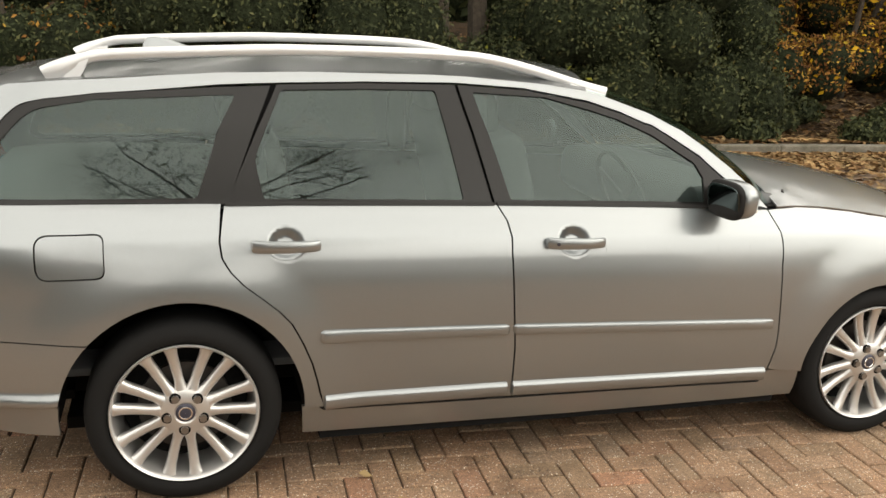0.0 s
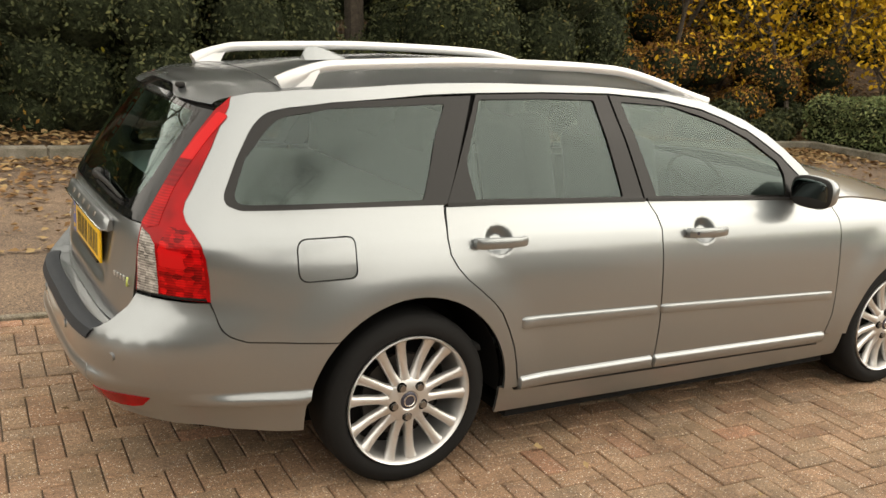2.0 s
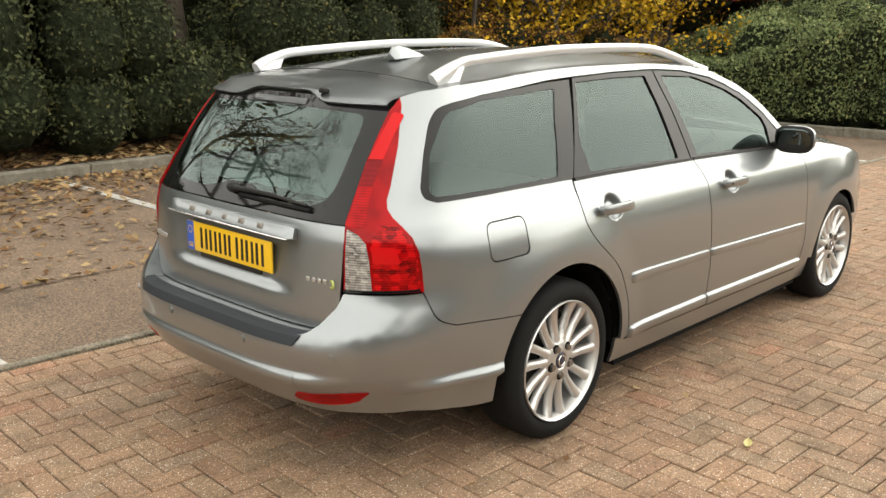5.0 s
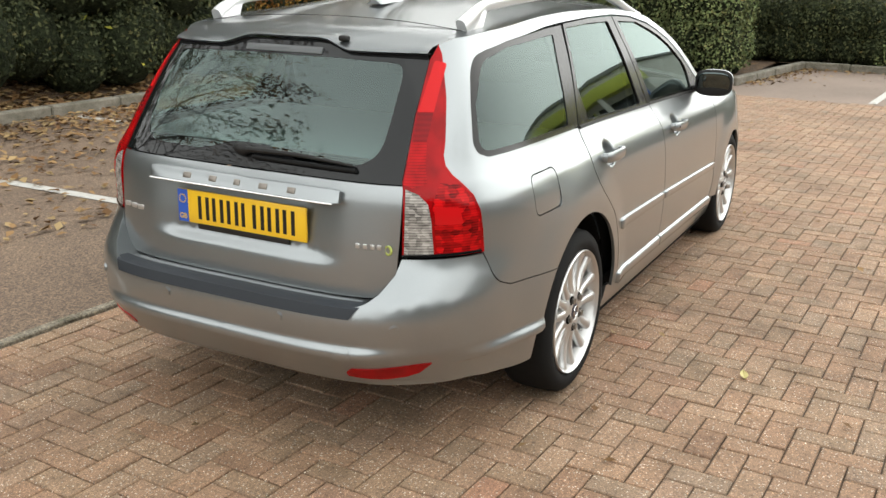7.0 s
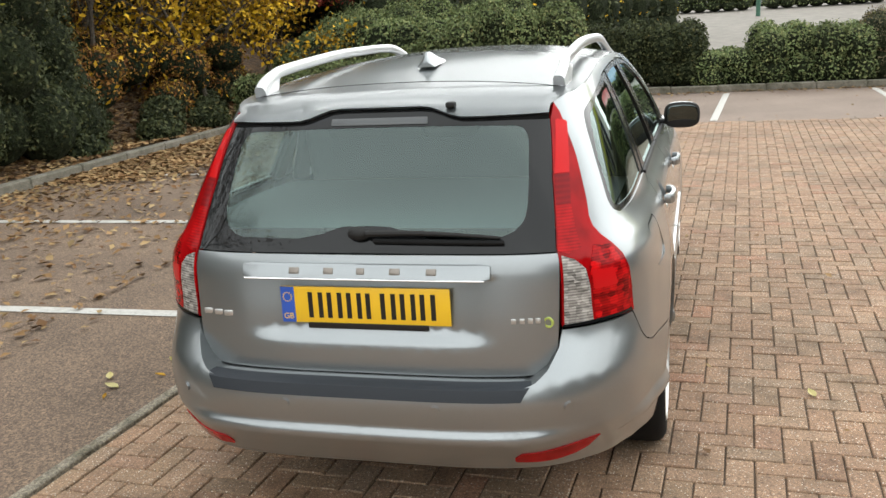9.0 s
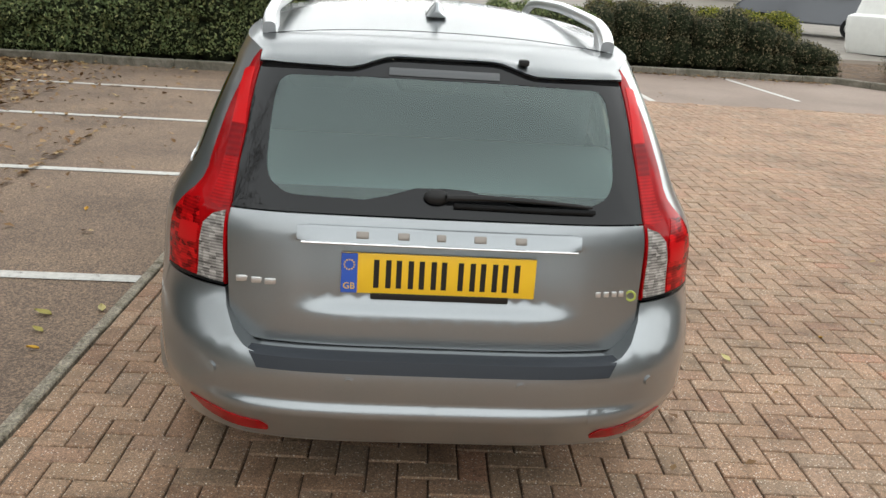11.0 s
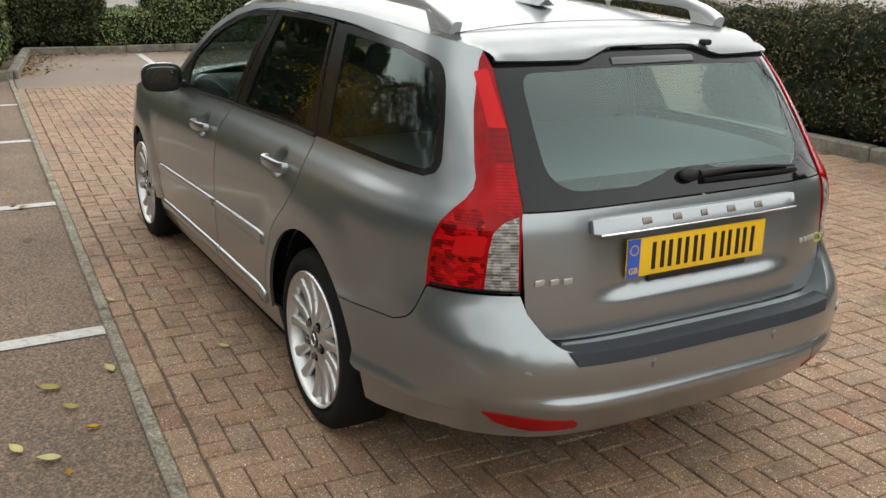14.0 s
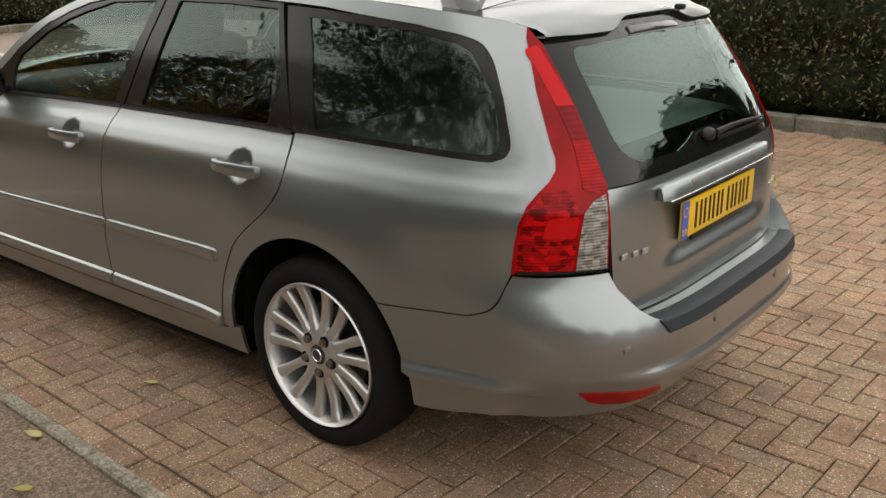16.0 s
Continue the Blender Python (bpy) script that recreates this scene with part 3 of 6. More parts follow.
    # window bands: black frames and panes
    rq_glass = [(-1.898, .992, .03), (-1.880, .972, .02), (-1.268, .972, .01), (-1.142, 1.284, .01), (-1.556, 1.264), (-1.742, 1.230, .05), (-1.85, 1.104)]
    rq_frame = window_edge + [(-1.178, .953), (-1.032, 1.313)]
    rd_glass = [(-1.0, 1.301, .012), (-.75, 1.312), (-.49, 1.316, .012), (-.415, .964, .01), (-1.066, .966, .006), (-1.09, 1.085, .02)]
    rd_frame = [(-1.183, .949), (-1.012, 1.316), (-.724, 1.330), (-.421, 1.335), (-.316, .949)]
    fd_glass = [(-.36, 1.314, .01), (-.10, 1.306), (.06, 1.27), (.175, 1.236), (.30, 1.182), (.465, 1.09, .03), (.495, 1.04), (.495, .958, .01), (-.25, .964, .01)]
    fd_frame = [(-.41, 1.335), (-.175, 1.326), (.061, 1.292), (.18, 1.259), (.272, 1.222), (.38, 1.169), (.487, 1.109), (.564, 1.049), (.66, .985), (.722, .938), (-.306, .949)]
    for s in both:
        f = shell_piece("quarter_window", rq_frame, SURROUND, car, sides=(s,), off=-.004, holes=[rq_glass], label="fixed rear side window with black frame")[0]
        shell_piece("glass_pane", rq_glass, GLASS, f, sides=(s,), off=-.007, thick=.004, step=.03)
        f = shell_piece("window_frame", rd_frame, SURROUND, doors["rear"][s], sides=(s,), off=-.002, holes=[rd_glass])[0]
        shell_piece("glass_pane", rd_glass, GLASS, doors["rear"][s], sides=(s,), off=-.009, thick=.004, step=.03)
        f = shell_piece("window_frame", fd_frame, SURROUND, doors["front"][s], sides=(s,), off=-.002, holes=[fd_glass])[0]
        shell_piece("glass_pane", fd_glass, GLASS, doors["front"][s], sides=(s,), off=-.009, thick=.004, step=.03)
        # raised black seals along the belt line
        for key, x0, x1 in (("rear", -1.183, -.312), ("front", -.302, .735)):
            shell_piece("belt_seal", [(x0, .957), (x1, .955 if x1 < 0 else .943), (x1, .945 if x1 < 0 else .933), (x0, .946)], TRIM, doors[key][s], sides=(s,), off=.006, thick=.01)

    for back in ([(-1.23, .948), (-1.055, 1.322), (-.975, 1.322), (-1.13, .948)], [(-.365, .948), (-.455, 1.338), (-.375, 1.338), (-.255, .948)]):
        shell_piece("pillar_backing", back, LINER_SHADE, car, off=-.016, thick=.004)

    # sills and front wings
    shell_piece("sill", [(-.95, .185), (-.955, .292), (-.905, .288), (-.885, .272), (-.24, .263), (.785, .250), (.815, .30), (.962, .30), (.965, .18), (0, .175)], PAINT, car, off=-.004)
    shell_piece("sill_backing", [(-.94, .25), (-.94, .33), (.86, .32), (.86, .23)], LINER_SHADE, car, off=-.022, thick=.004)
    bonnet_line = [(.775, .936), (.90, .941), (1.0, .938), (1.15, .926), (1.324, .905), (1.5, .874), (1.65, .84), (1.78, .80)]
    wing = [(p[0] + .006, p[1]) for p in front_gap[1:]] + bonnet_line[1:] + [(1.86, .72), (1.80, .60), (1.69, .50)] + arc(1.32, .30, .36, 30, 180, 22) + [(.966, .296)]
    shell_piece("front_wing", wing, PAINT, car, rows=SHOULDER, dent=flare)
    front_u = XF + LF
    fb = [(p[0], p[1]) for p in arc(1.32, .30, .35, 29, -10, 6)] + [(1.72, .2), ("u", front_u - .5, .19), ("u", front_u, .19), ("u", front_u, .735), ("u", front_u - .5, .745), (1.90, .77), (1.865, .72), (1.806, .60), (1.70, .505)]
    shell_piece("front_bumper", fb, PAINT, car, joined=True, step=.05)

    # bonnet, from the shoulder round the nose
    us = [girth(p)[0] for p in bonnet_line]
    u_line = spline([(girth(p)[0], p[1]) for p in bonnet_line] + [(front_u - .5, .75), (front_u, .74)])
    bm = bmesh.new()
    rows = []
    n, m = 40, 24
    for i in range(n + 1):
        u = us[0] + .05 + (front_u - us[0] - .05) * i / n
        z = u_line(u)
        p = on_shell(u, z)
        line = []
        for j in range(m + 1):
            v = -1 + 2 * j / m
            crown = (.075 * (p.y / .75) ** 1.2) * (1 - abs(v) ** 2.2)
            line.append(bm.verts.new((p.x + .12 * (1 - v * v) * ease(.75, .0, i / n * .75 + .0) * (i < n * .5), p.y * v, z + crown + .001)))
        rows.append(line)
    for a, b in zip(rows, rows[1:]):
        for j in range(m):
            bm.faces.new((a[j], a[j + 1], b[j + 1], b[j]))
    bmesh.ops.remove_doubles(bm, verts=bm.verts, dist=1e-4)
    bmesh.ops.solidify(bm, geom=bm.faces[:], thickness=.006)
    part("bonnet", bm, PAINT, car, angle=60)

    # windscreen between the pillars, and the black scuttle before it
    pillar = [(.06, 1.330), (.111, 1.319), (.20, 1.294), (.303, 1.259), (.42, 1.202), (.517, 1.141), (.61, 1.078), (.695, 1.014), (.765, .945)]

    def screen_rows(k0, k1, bow0, bow1):
        bm = bmesh.new()
        rows = []
        for k in range(k0, k1):
            x, z = pillar[k]
            y = width_at(x, z) - .004
            t = k / (len(pillar) - 1)
            rows.append([bm.verts.new((x + (bow0 + (bow1 - bow0) * t) * (1 - (j / 12 - 1) ** 2) + .002, y * (j / 12 - 1), z + .012 * (1 - (j / 12 - 1) ** 2) * (1 - t))) for j in range(25)])
        for a, b in zip(rows, rows[1:]):
            for j in range(24):
                bm.faces.new((a[j], a[j + 1], b[j + 1], b[j]))
        return bm
    part("windscreen", screen_rows(0, len(pillar), .10, .30), GLASS, car)
    bm = bmesh.new()
    back, ahead = [], []
    for j in range(25):
        v = j / 12 - 1
        back.append(bm.verts.new((.765 + .30 * (1 - v * v), .71 * v, .942)))
        ahead.append(bm.verts.new((.86 + .34 * (1 - v * v), .705 * v, .936 + .05 * (1 - v * v))))
    for j in range(24):
        bm.faces.new((back[j], back[j + 1], ahead[j + 1], ahead[j]))
    bmesh.ops.solidify(bm, geom=bm.faces[:], thickness=.02)
    part("scuttle", bm, TRIM, car, "black plastic scuttle below the windscreen")
    for s in both:
        path = [Vector((.86 + .30 * (1 - v * v) - .02, v * .71, .962 + .03 * (1 - v * v))) for v in [(-.85 + 1.1 * k / 8) * 1.0 if s < 0 else (.0 + .8 * k / 8) for k in range(9)]]
        part("front_wiper", sweep(path, lambda i: ring(.008, .006, 6)), TRIM, car)

    # roof skin with the tail spoiler
    edge = spline(cant[:10])
    bm = bmesh.new()
    rows = []
    xs = [-1.862 + (1.922) * k / 56 for k in range(57)]
    for k, x in enumerate(xs):
        z = edge(x)
        y = width_at(x, z)
        back, fore = ease(-1.45, -1.862, x) if x < -1.45 else 0, ease(-.45, .06, x)
        crown = .016 + .038 * ease(-1.9, -1.0, x)
        line = []
        for j in range(33):
            v = -1 + j / 16
            line.append(bm.verts.new((x - .035 * (1 - abs(v) ** 3) * back + .10 * (1 - v * v) * fore, y * v, z + crown * (1 - abs(v) ** 2.3) )))
        rows.append(line)
    for a, b in zip(rows, rows[1:]):
        for j in range(32):
            bm.faces.new((a[j], a[j + 1], b[j + 1], b[j]))
    lip = []
    for v0 in rows[0]:
        x, y, z = v0.co
        zl = 1.249 + .033 * (1 - ease(.13, .26, abs(y)))
        yy = min(abs(y), half(zl) * .80)
        g = on_shell(girth(("r", yy, zl), rear_gate)[0], zl, rear_gate)
        out = Vector((min(x, g.x) - .012, y * (.985 if abs(y) > .5 else 1), zl + .010))
        mid_a = Vector((x, y, z)).lerp(out, .4) + Vector((-.002, 0, .004))
        mid_b = Vector((x, y, z)).lerp(out, .8) + Vector((-.002, 0, .0035))
        lip.append([v0] + [bm.verts.new(p) for p in (mid_a, mid_b, out, out + Vector((.006, 0, -.006)), Vector((g.x + .05, y * .97, zl + .006)))])
    for a, b in zip(lip, lip[1:]):
        for i in range(5):
            bm.faces.new((a[i], a[i + 1], b[i + 1], b[i]))
    bmesh.ops.solidify(bm, geom=bm.faces[:], thickness=.008)
    roof = part("roof", bm, PAINT, car, angle=50)
    part("washer_nozzle", block(.03, .028, .018, (-1.94, -.215, 1.293), .006), TRIM, roof, "black rear washer nozzle")
    # seams across the roof in front of the tailgate
    bm = sweep([Vector((-1.70, v * .5, edge(-1.70) + .033 * (1 - abs(v * .95) ** 2.3) + .0012)) for v in [k / 10 - 1 for k in range(21)]], lambda i: ring(.0025, .0012, 6))
    part("roof_seam", bm, RUBBER, roof)
    # aerial fin
    bm = bmesh.new()
    fin = []
    for t, h, w in ((0, .0, .014), (.15, .014, .026), (.45, .032, .025), (.75, .044, .019), (.92, .042, .014), (1, .018, .012)):
        x = -1.26 - .17 * t
        z0 = edge(x) + .048
        fin.append([bm.verts.new(p) for p in ((x, -.032, z0 - .004), (x, -w, z0 + h * .5), (x, -.004, z0 + h), (x, .004, z0 + h), (x, w, z0 + h * .5), (x, .032, z0 - .004))])
    for a, b in zip(fin, fin[1:]):
        for i in range(5):
            bm.faces.new((a[i], a[i + 1], b[i + 1], b[i]))
    bm.faces.new(fin[0])
    bm.faces.new(fin[-1][::-1])
    part("aerial_fin", bm, PAINT, roof)
    for s in both:
        path, size = [], []
        for t in [k / 12 * .12 for k in range(12)] + [.12 + .88 * k / 30 for k in range(31)]:
            x = -1.70 + 1.86 * t
            lift = .054 * math.sin(math.pi / 2 * min(1, t / .095)) * ease(1.0, .72, t)
            y = width_at(x, edge(x)) - (.058 + .012 * ease(0, .1, t))
            path.append(Vector((x, s * y, edge(x) + .010 + lift)))
            size.append((.019 - .004 * ease(.0, .1, t), .0185 + .014 * (1 - ease(0, .07, t)) + .004 * ease(.9, 1, t)))
        rail = part("roof_rail", sweep(path, lambda i: [(a, b) for a, b in ring(size[i][0], size[i][1], 14, 3.2)]), RAIL, car, "bright silver roof rail", angle=50)
        for x0, x1 in ((-1.70, -1.575), (.02, .15)):
            bm = bmesh.new()
            vs = []
            for k in range(5):
                x = x0 + (x1 - x0) * k / 4
                y = width_at(x, edge(x)) - .064
                t = (x + 1.70) / 1.86
                top = edge(x) + .006 + .054 * math.sin(math.pi / 2 * min(1, t / .095)) * ease(1.0, .72, t)
                low = top - .004 if k == 4 and x0 < -1 else edge(x) - .01
                vs.append([bm.verts.new((x, s * (y + dy), z)) for dy, z in ((-.022, low), (-.016, top), (.016, top), (.022, low))])
            for a, b in zip(vs, vs[1:]):
                for i in range(3):
                    bm.faces.new((a[i], a[i + 1], b[i + 1], b[i]))
            bm.faces.new(vs[0])
            bm.faces.new(vs[-1][::-1])
            part("rail_foot", bm, RAIL, rail)

    # tailgate
    def plate_bay(p):
        wide = ease(.40, .24, abs(p.y))
        return -.018 * wide * ease(.636, .682, p.z) * ease(.845, .825, p.z)
    gate = [("r", .543, .893), ("r", .545, .74), ("r", .541, .64), ("r", .530, .60), ("r", .490, .559, .04), ("r", .25, .557), ("r", 0, .557), ("r", 0, .893), ("r", .25, .894)]
    tailgate = shell_piece("tailgate", gate, PAINT, car, joined=True, rear=rear_gate, step=.025, dent=plate_bay, rows=(.640, .646, .652, .658, .664, .672, .823, .829, .835, .841, .847))[0]
    pane = [("r", .44, 1.225, .05), ("r", .456, .975, .05), ("r", .40, .938, .03), ("r", .20, .934), ("r", .13, .948), ("r", .07, .966), ("r", 0, .968), ("r", 0, 1.232), ("r", .2, 1.232)]
    border = [("r", .496, 1.236), ("r", .515, 1.08), ("r", .536, .905), ("r", .541, .897), ("r", .25, .898), ("r", 0, .898)]
    inner = [("r", 0, .968), ("r", .07, .966), ("r", .13, .948), ("r", .20, .934), ("r", .40, .938, .03), ("r", .456, .975, .05), ("r", .44, 1.225, .05), ("r", .2, 1.232), ("r", 0, 1.232)]
    shell_piece("glass_border", border + inner + [("r", 0, 1.282), ("r", .2, 1.278), ("r", .47, 1.262)], FRIT, tailgate, joined=True, rear=rear_gate, off=.001, thick=.006, label="black printed glass border")
    # a black strip stands in for the spoiler's shadow at either side
    shell_piece("spoiler_gap", [("r", .21, 1.268), ("r", .36, 1.263), ("r", .488, 1.252), ("r", .492, 1.238), ("r", .36, 1.244), ("r", .23, 1.254)], LINER_SHADE, tailgate, rear=rear_gate, off=.003, thick=.003, label="black strip painted as the shadow below the spoiler")
    shell_piece("rear_window", pane, REAR_GLASS, tailgate, joined=True, rear=rear_gate, off=.0, thick=.004, step=.03)
    part("high_brake_lamp", block(.012, .30, .026, (rear_gate(1.249) - .001, 0, 1.249), .004, 2, None, pose(0, 0, 0, 0, 28, 0)), material("smoked_brake_lamp", (.055, .06, .062), .12, coat=.4), tailgate)
    # grip with chrome strip, five raised shapes
    def on_gate(y, z, out=0.0):
        u = girth(("r", abs(y), z), rear_gate)[0]
        p, n = on_shell(u, z, rear_gate), shell_normal(u, z, rear_gate)
        q = p + n * out
        return Vector((q.x, math.copysign(q.y, y) if y else 0, q.z))
    path = [on_gate(-.365 + .73 * k / 24, .848, .010) for k in range(25)]
    lip = [(.015, .018), (.004, .0235), (-.004, .0235), (-.009, .020), (-.022, -.012), (-.0235, -.017), (-.020, -.021), (-.010, -.022), (.015, -.020)]
    grip = part("tailgate_grip", sweep(path, lambda i: [(a * (.5 if i in (0, 24) else 1), b * (.8 if i in (0, 24) else 1)) for a, b in lip]), PAINT, tailgate)
    path = [on_gate(-.352 + .704 * k / 24, .8285, .0325) for k in range(25)]
    part("chrome_strip", sweep(path, lambda i: ring(.003, .0028, 8)), CHROME, grip, "polished chrome strip")
    for k, y in enumerate((.20, .096, 0, -.10, -.205)):
        p = on_gate(y, .850, .0255)
        bm = block(.006, (.032, .030, .024, .032, .030)[k], .019, p, .003, 2, None, pose(0, 0, 0, 0, 22, 0))
        part("chrome_shape", bm, BOLT, grip)
    # plate: yellow with blue band; characters as plain bars
    plate = part("number_plate", block(.008, .505, .108, (-2.205, 0, .752), .003), YELLOW, tailgate, "yellow number plate with plain black bars")
    part("blue_band", block(.003, .042, .106, (-2.2088, .231, .752), .001, 1), BLUE, plate)
    for y in (.146, .088, .029, -.013, -.072, -.130, -.188):
        for side in ((0,) if y == -.013 else (-.0155, .0155)):
            part("plate_bar", block(.002, .014, .076, (-2.2092, y + side, .752), .0008, 1), INK, plate)
    letters = bpy.data.curves.new("country_letters", "FONT")
    letters.body, letters.size, letters.extrude, letters.align_x = "GB", .024, .0006, "CENTER"
    text = new("country_letters", letters)
    text.parent = plate
    text.matrix_basis = Matrix.Translation((-2.2106, .231, .710)) @ pose(0, 0, 0, 90, 0, -90)
    letters.materials.append(YELLOW)
    for k in range(12):
        a = math.pi * k / 6
        part("star", block(.001, .0035, .0035, (-2.2107, .231 + .013 * math.sin(a), .775 + .013 * math.cos(a)), 0, 1), YELLOW, plate)
    part("plate_holder", block(.010, .36, .022, (-2.2035, -.005, .692), .003), INK, tailgate, "black plate holder")
    # model badges as plain shapes
    for y, w in ((.505, .034), (.468, .028), (.432, .030)):
        part("badge_bar", block(.005, w, .017, on_gate(y, .716, .001), .003), ALLOY, tailgate)
    for y in (-.425, -.448, -.470, -.490):
        part("badge_bar", block(.005, .014, .015, on_gate(y, .714, .001), .002), ALLOY, tailgate)
    p = on_gate(-.517, .708, .004)
    bm = lathe([(.010, -.003), (.015, -.003), (.015, .003), (.010, .003)], 20, True)
    bmesh.ops.transform(bm, matrix=Matrix.Translation(p) @ pose(0, 0, 0, 0, 0, 70), verts=bm.verts)
    part("badge_ring", bm, LIME, tailgate, "lime green ring badge")
    # rear wiper
    bm = bmesh.new()
    bmesh.ops.create_uvsphere(bm, u_segments=16, v_segments=10, radius=1, matrix=Matrix.Translation(on_gate(.015, .945, .012)) @ pose(0, 0, 0, 0, 30) @ Matrix.Diagonal((.018, .034, .020, 1)))
    wiper = part("rear_wiper", bm, TRIM, tailgate, "black rear wiper")
    path = [on_gate(-.01 - .38 * k / 10, .942 - .008 * k / 10 + .006 * math.sin(math.pi * k / 10), .024 - .008 * k / 10) for k in range(11)]
    part("wiper_arm", sweep(path, lambda i: ring(.009 - .0004 * i, .010 - .0006 * i, 8)), TRIM, wiper)
    path = [on_gate(-.03 - .37 * k / 10, .927 - .004 * k / 10, .010) for k in range(11)]
    part("wiper_blade", sweep(path, lambda i: ring(.006, .007, 6)), RUBBER, wiper)

    # tail lamps
    inner_edge = [("r", .497, 1.236), ("r", .517, 1.08), ("r", .538, .905), ("r", .548, .86), ("r", .553, .69)]
    lamp = lamp_edge[:-1] + [(-1.858, 1.284, .015), ("r", .500, 1.284, .015)] + inner_edge
    clear = [("r", .551, .885), ("r", .585, .872), ("r", .612, .845), ("r", .622, .80), ("r", .630, .695), ("r", .557, .695)]
    upper = [("r", .519, 1.088), ("r", .557, 1.088), ("r", .548, 1.16), ("r", .538, 1.225, .01), ("r", .508, 1.235, .01)]
    dark = [("r", .521, 1.085), ("r", .557, 1.085), ("r", .566, 1.01), ("r", .529, 1.01)]
    ribbed = [("r", .530, 1.006), ("r", .567, 1.006), ("r", .586, .935), ("r", .600, .900), ("r", .568, .888), ("r", .542, .897)]
    bright = [("r", .632, .785, .004), ("r", .626, .838, .006), ("r", .680, .834, .006), ("r", .690, .785, .004)]
    frame_low = [("r", .553, .689), ("r", .553, .6955), ("r", .636, .6985), (-1.992, .6995), (-1.988, .692)]
    lower = [("r", .636, .70), ("r", .628, .80), ("r", .622, .845), ("r", .628, .90), (-2.030, .893), (-2.012, .858), (-1.998, .81), (-1.990, .70)]
    for s in both:
        lens = shell_piece("tail_lamp", lamp, RED_PLAIN, car, sides=(s,), off=.004, thick=.02, step=.025, label="tall red tail lamp with clear lower section")[0]
        shell_piece("clear_lens", clear, CLEAR, lens, sides=(s,), off=.0056, thick=.005, step=.02, label="clear ribbed reversing lens")
        shell_piece("dark_lens", dark, RED_DARK, lens, sides=(s,), off=.0053, thick=.005, step=.02, label="dark red ribbed lens")
        shell_piece("brake_lens", lower, RED, lens, sides=(s,), off=.0056, thick=.005, step=.02, label="bright red faceted brake lens")
        shell_piece("upper_lens", upper, RED_BRIGHT, lens, sides=(s,), off=.0053, thick=.005, step=.02, label="plain bright red upper lens")
        shell_piece("ribbed_lens", ribbed, RED_RIBBED, lens, sides=(s,), off=.0053, thick=.005, step=.02, label="ribbed red lens")
        shell_piece("lens_panel", bright, RED_BRIGHT, lens, sides=(s,), off=.0064, thick=.003, step=.02)
        shell_piece("lens_rim", frame_low, FRIT, lens, sides=(s,), off=.0068, thick=.006, step=.02)

    # door mirrors
    for s in both:
        bm = bmesh.new()
        bmesh.ops.create_uvsphere(bm, u_segments=24, v_segments=16, radius=1)
        for v in bm.verts:
            x, y, z = v.co
            if x < 0:
                x *= .35
            v.co = Vector((.075 * math.copysign(abs(x) ** .8, x), .092 * math.copysign(abs(y) ** .7, y), .066 * math.copysign(abs(z) ** .7, z)))
        bmesh.ops.transform(bm, matrix=Matrix.Translation((.535, s * .828, .992)) @ pose(0, 0, 0, 0, 0, -s * 10), verts=bm.verts)
        mirror = part("door_mirror", bm, PAINT, doors["front"][s], "silver door mirror with black base")
        bm = bmesh.new()
        bmesh.ops.create_uvsphere(bm, u_segments=20, v_segments=12, radius=1)
        for v in bm.verts:
            x, y, z = v.co
            v.co = Vector((.012 * x, .093 * math.copysign(abs(y) ** .65, y), .067 * math.copysign(abs(z) ** .6, z)))
        bmesh.ops.transform(bm, matrix=Matrix.Translation((.508, s * .828, .990)) @ pose(0, 0, 0, 0, 0, -s * 10), verts=bm.verts)
        part("mirror_surround", bm, TRIM, mirror)
        bm = bmesh.new()
        bmesh.ops.create_uvsphere(bm, u_segments=20, v_segments=8, radius=1)
        for v in bm.verts:
            x, y, z = v.co
            v.co = Vector((.004 * x, .081 * math.copysign(abs(y) ** .6, y), .055 * math.copysign(abs(z) ** .6, z)))
        bmesh.ops.transform(bm, matrix=Matrix.Translation((.4965, s * .828, .990)) @ pose(0, 0, 0, 0, 0, -s * 10) @ pose(0, 0, 0, 0, -9, 0), verts=bm.verts)
        part("mirror_glass", bm, MIRROR, mirror, "mirror glass")
        bm = sweep([Vector((.56, s * .695, .955)), Vector((.555, s * .73, .955)), Vector((.545, s * .78, .958))], lambda i: ring(.035, .016, 12, 3))
        part("mirror_arm", bm, TRIM, mirror)
        part("mirror_indicator", block(.03, .06, .018, (.578, s * .87, .963), .008, 2, None, pose(0, 0, 0, 0, 0, -s * 28)), material("clear_amber_lens", (.75, .6, .45), .15, coat=1), mirror)

    # underbody behind the panel gaps, wheel housings, floor
    hull = [(-1.69, .22), ("r", .6, .26), ("r", 0, .26), ("r", 0, .88), ("r", .5, .88), (-1.9, .94), (.75, .92), (1.7, .78), ("u", front_u, .70), ("u", front_u, .2), (1.69, .2)] + arc(1.32, .30, .385, -10, 190, 16) + [(.9, .19), (-.9, .19)] + arc(-1.32, .30, .39, -10, 190, 16)
    shell_piece("inner_body", hull, LINER_SHADE, car, joined=True, off=-.045, thick=.002, step=.12, rear=rear_gate, label="dark inner body shell")
    bm = bmesh.new()
    block(1.78, 1.50, .03, (0, 0, .168), 0, 1, bm)
    block(3.3, 1.06, .04, (-.05, 0, .175), 0, 1, bm)
    block(.38, 1.1, .03, (-1.86, 0, .285), 0, 1, bm)
    block(.50, 1.25, .03, (1.80, 0, .20), 0, 1, bm)
    part("underbody", bm, LINER_SHADE, car, smooth=False)
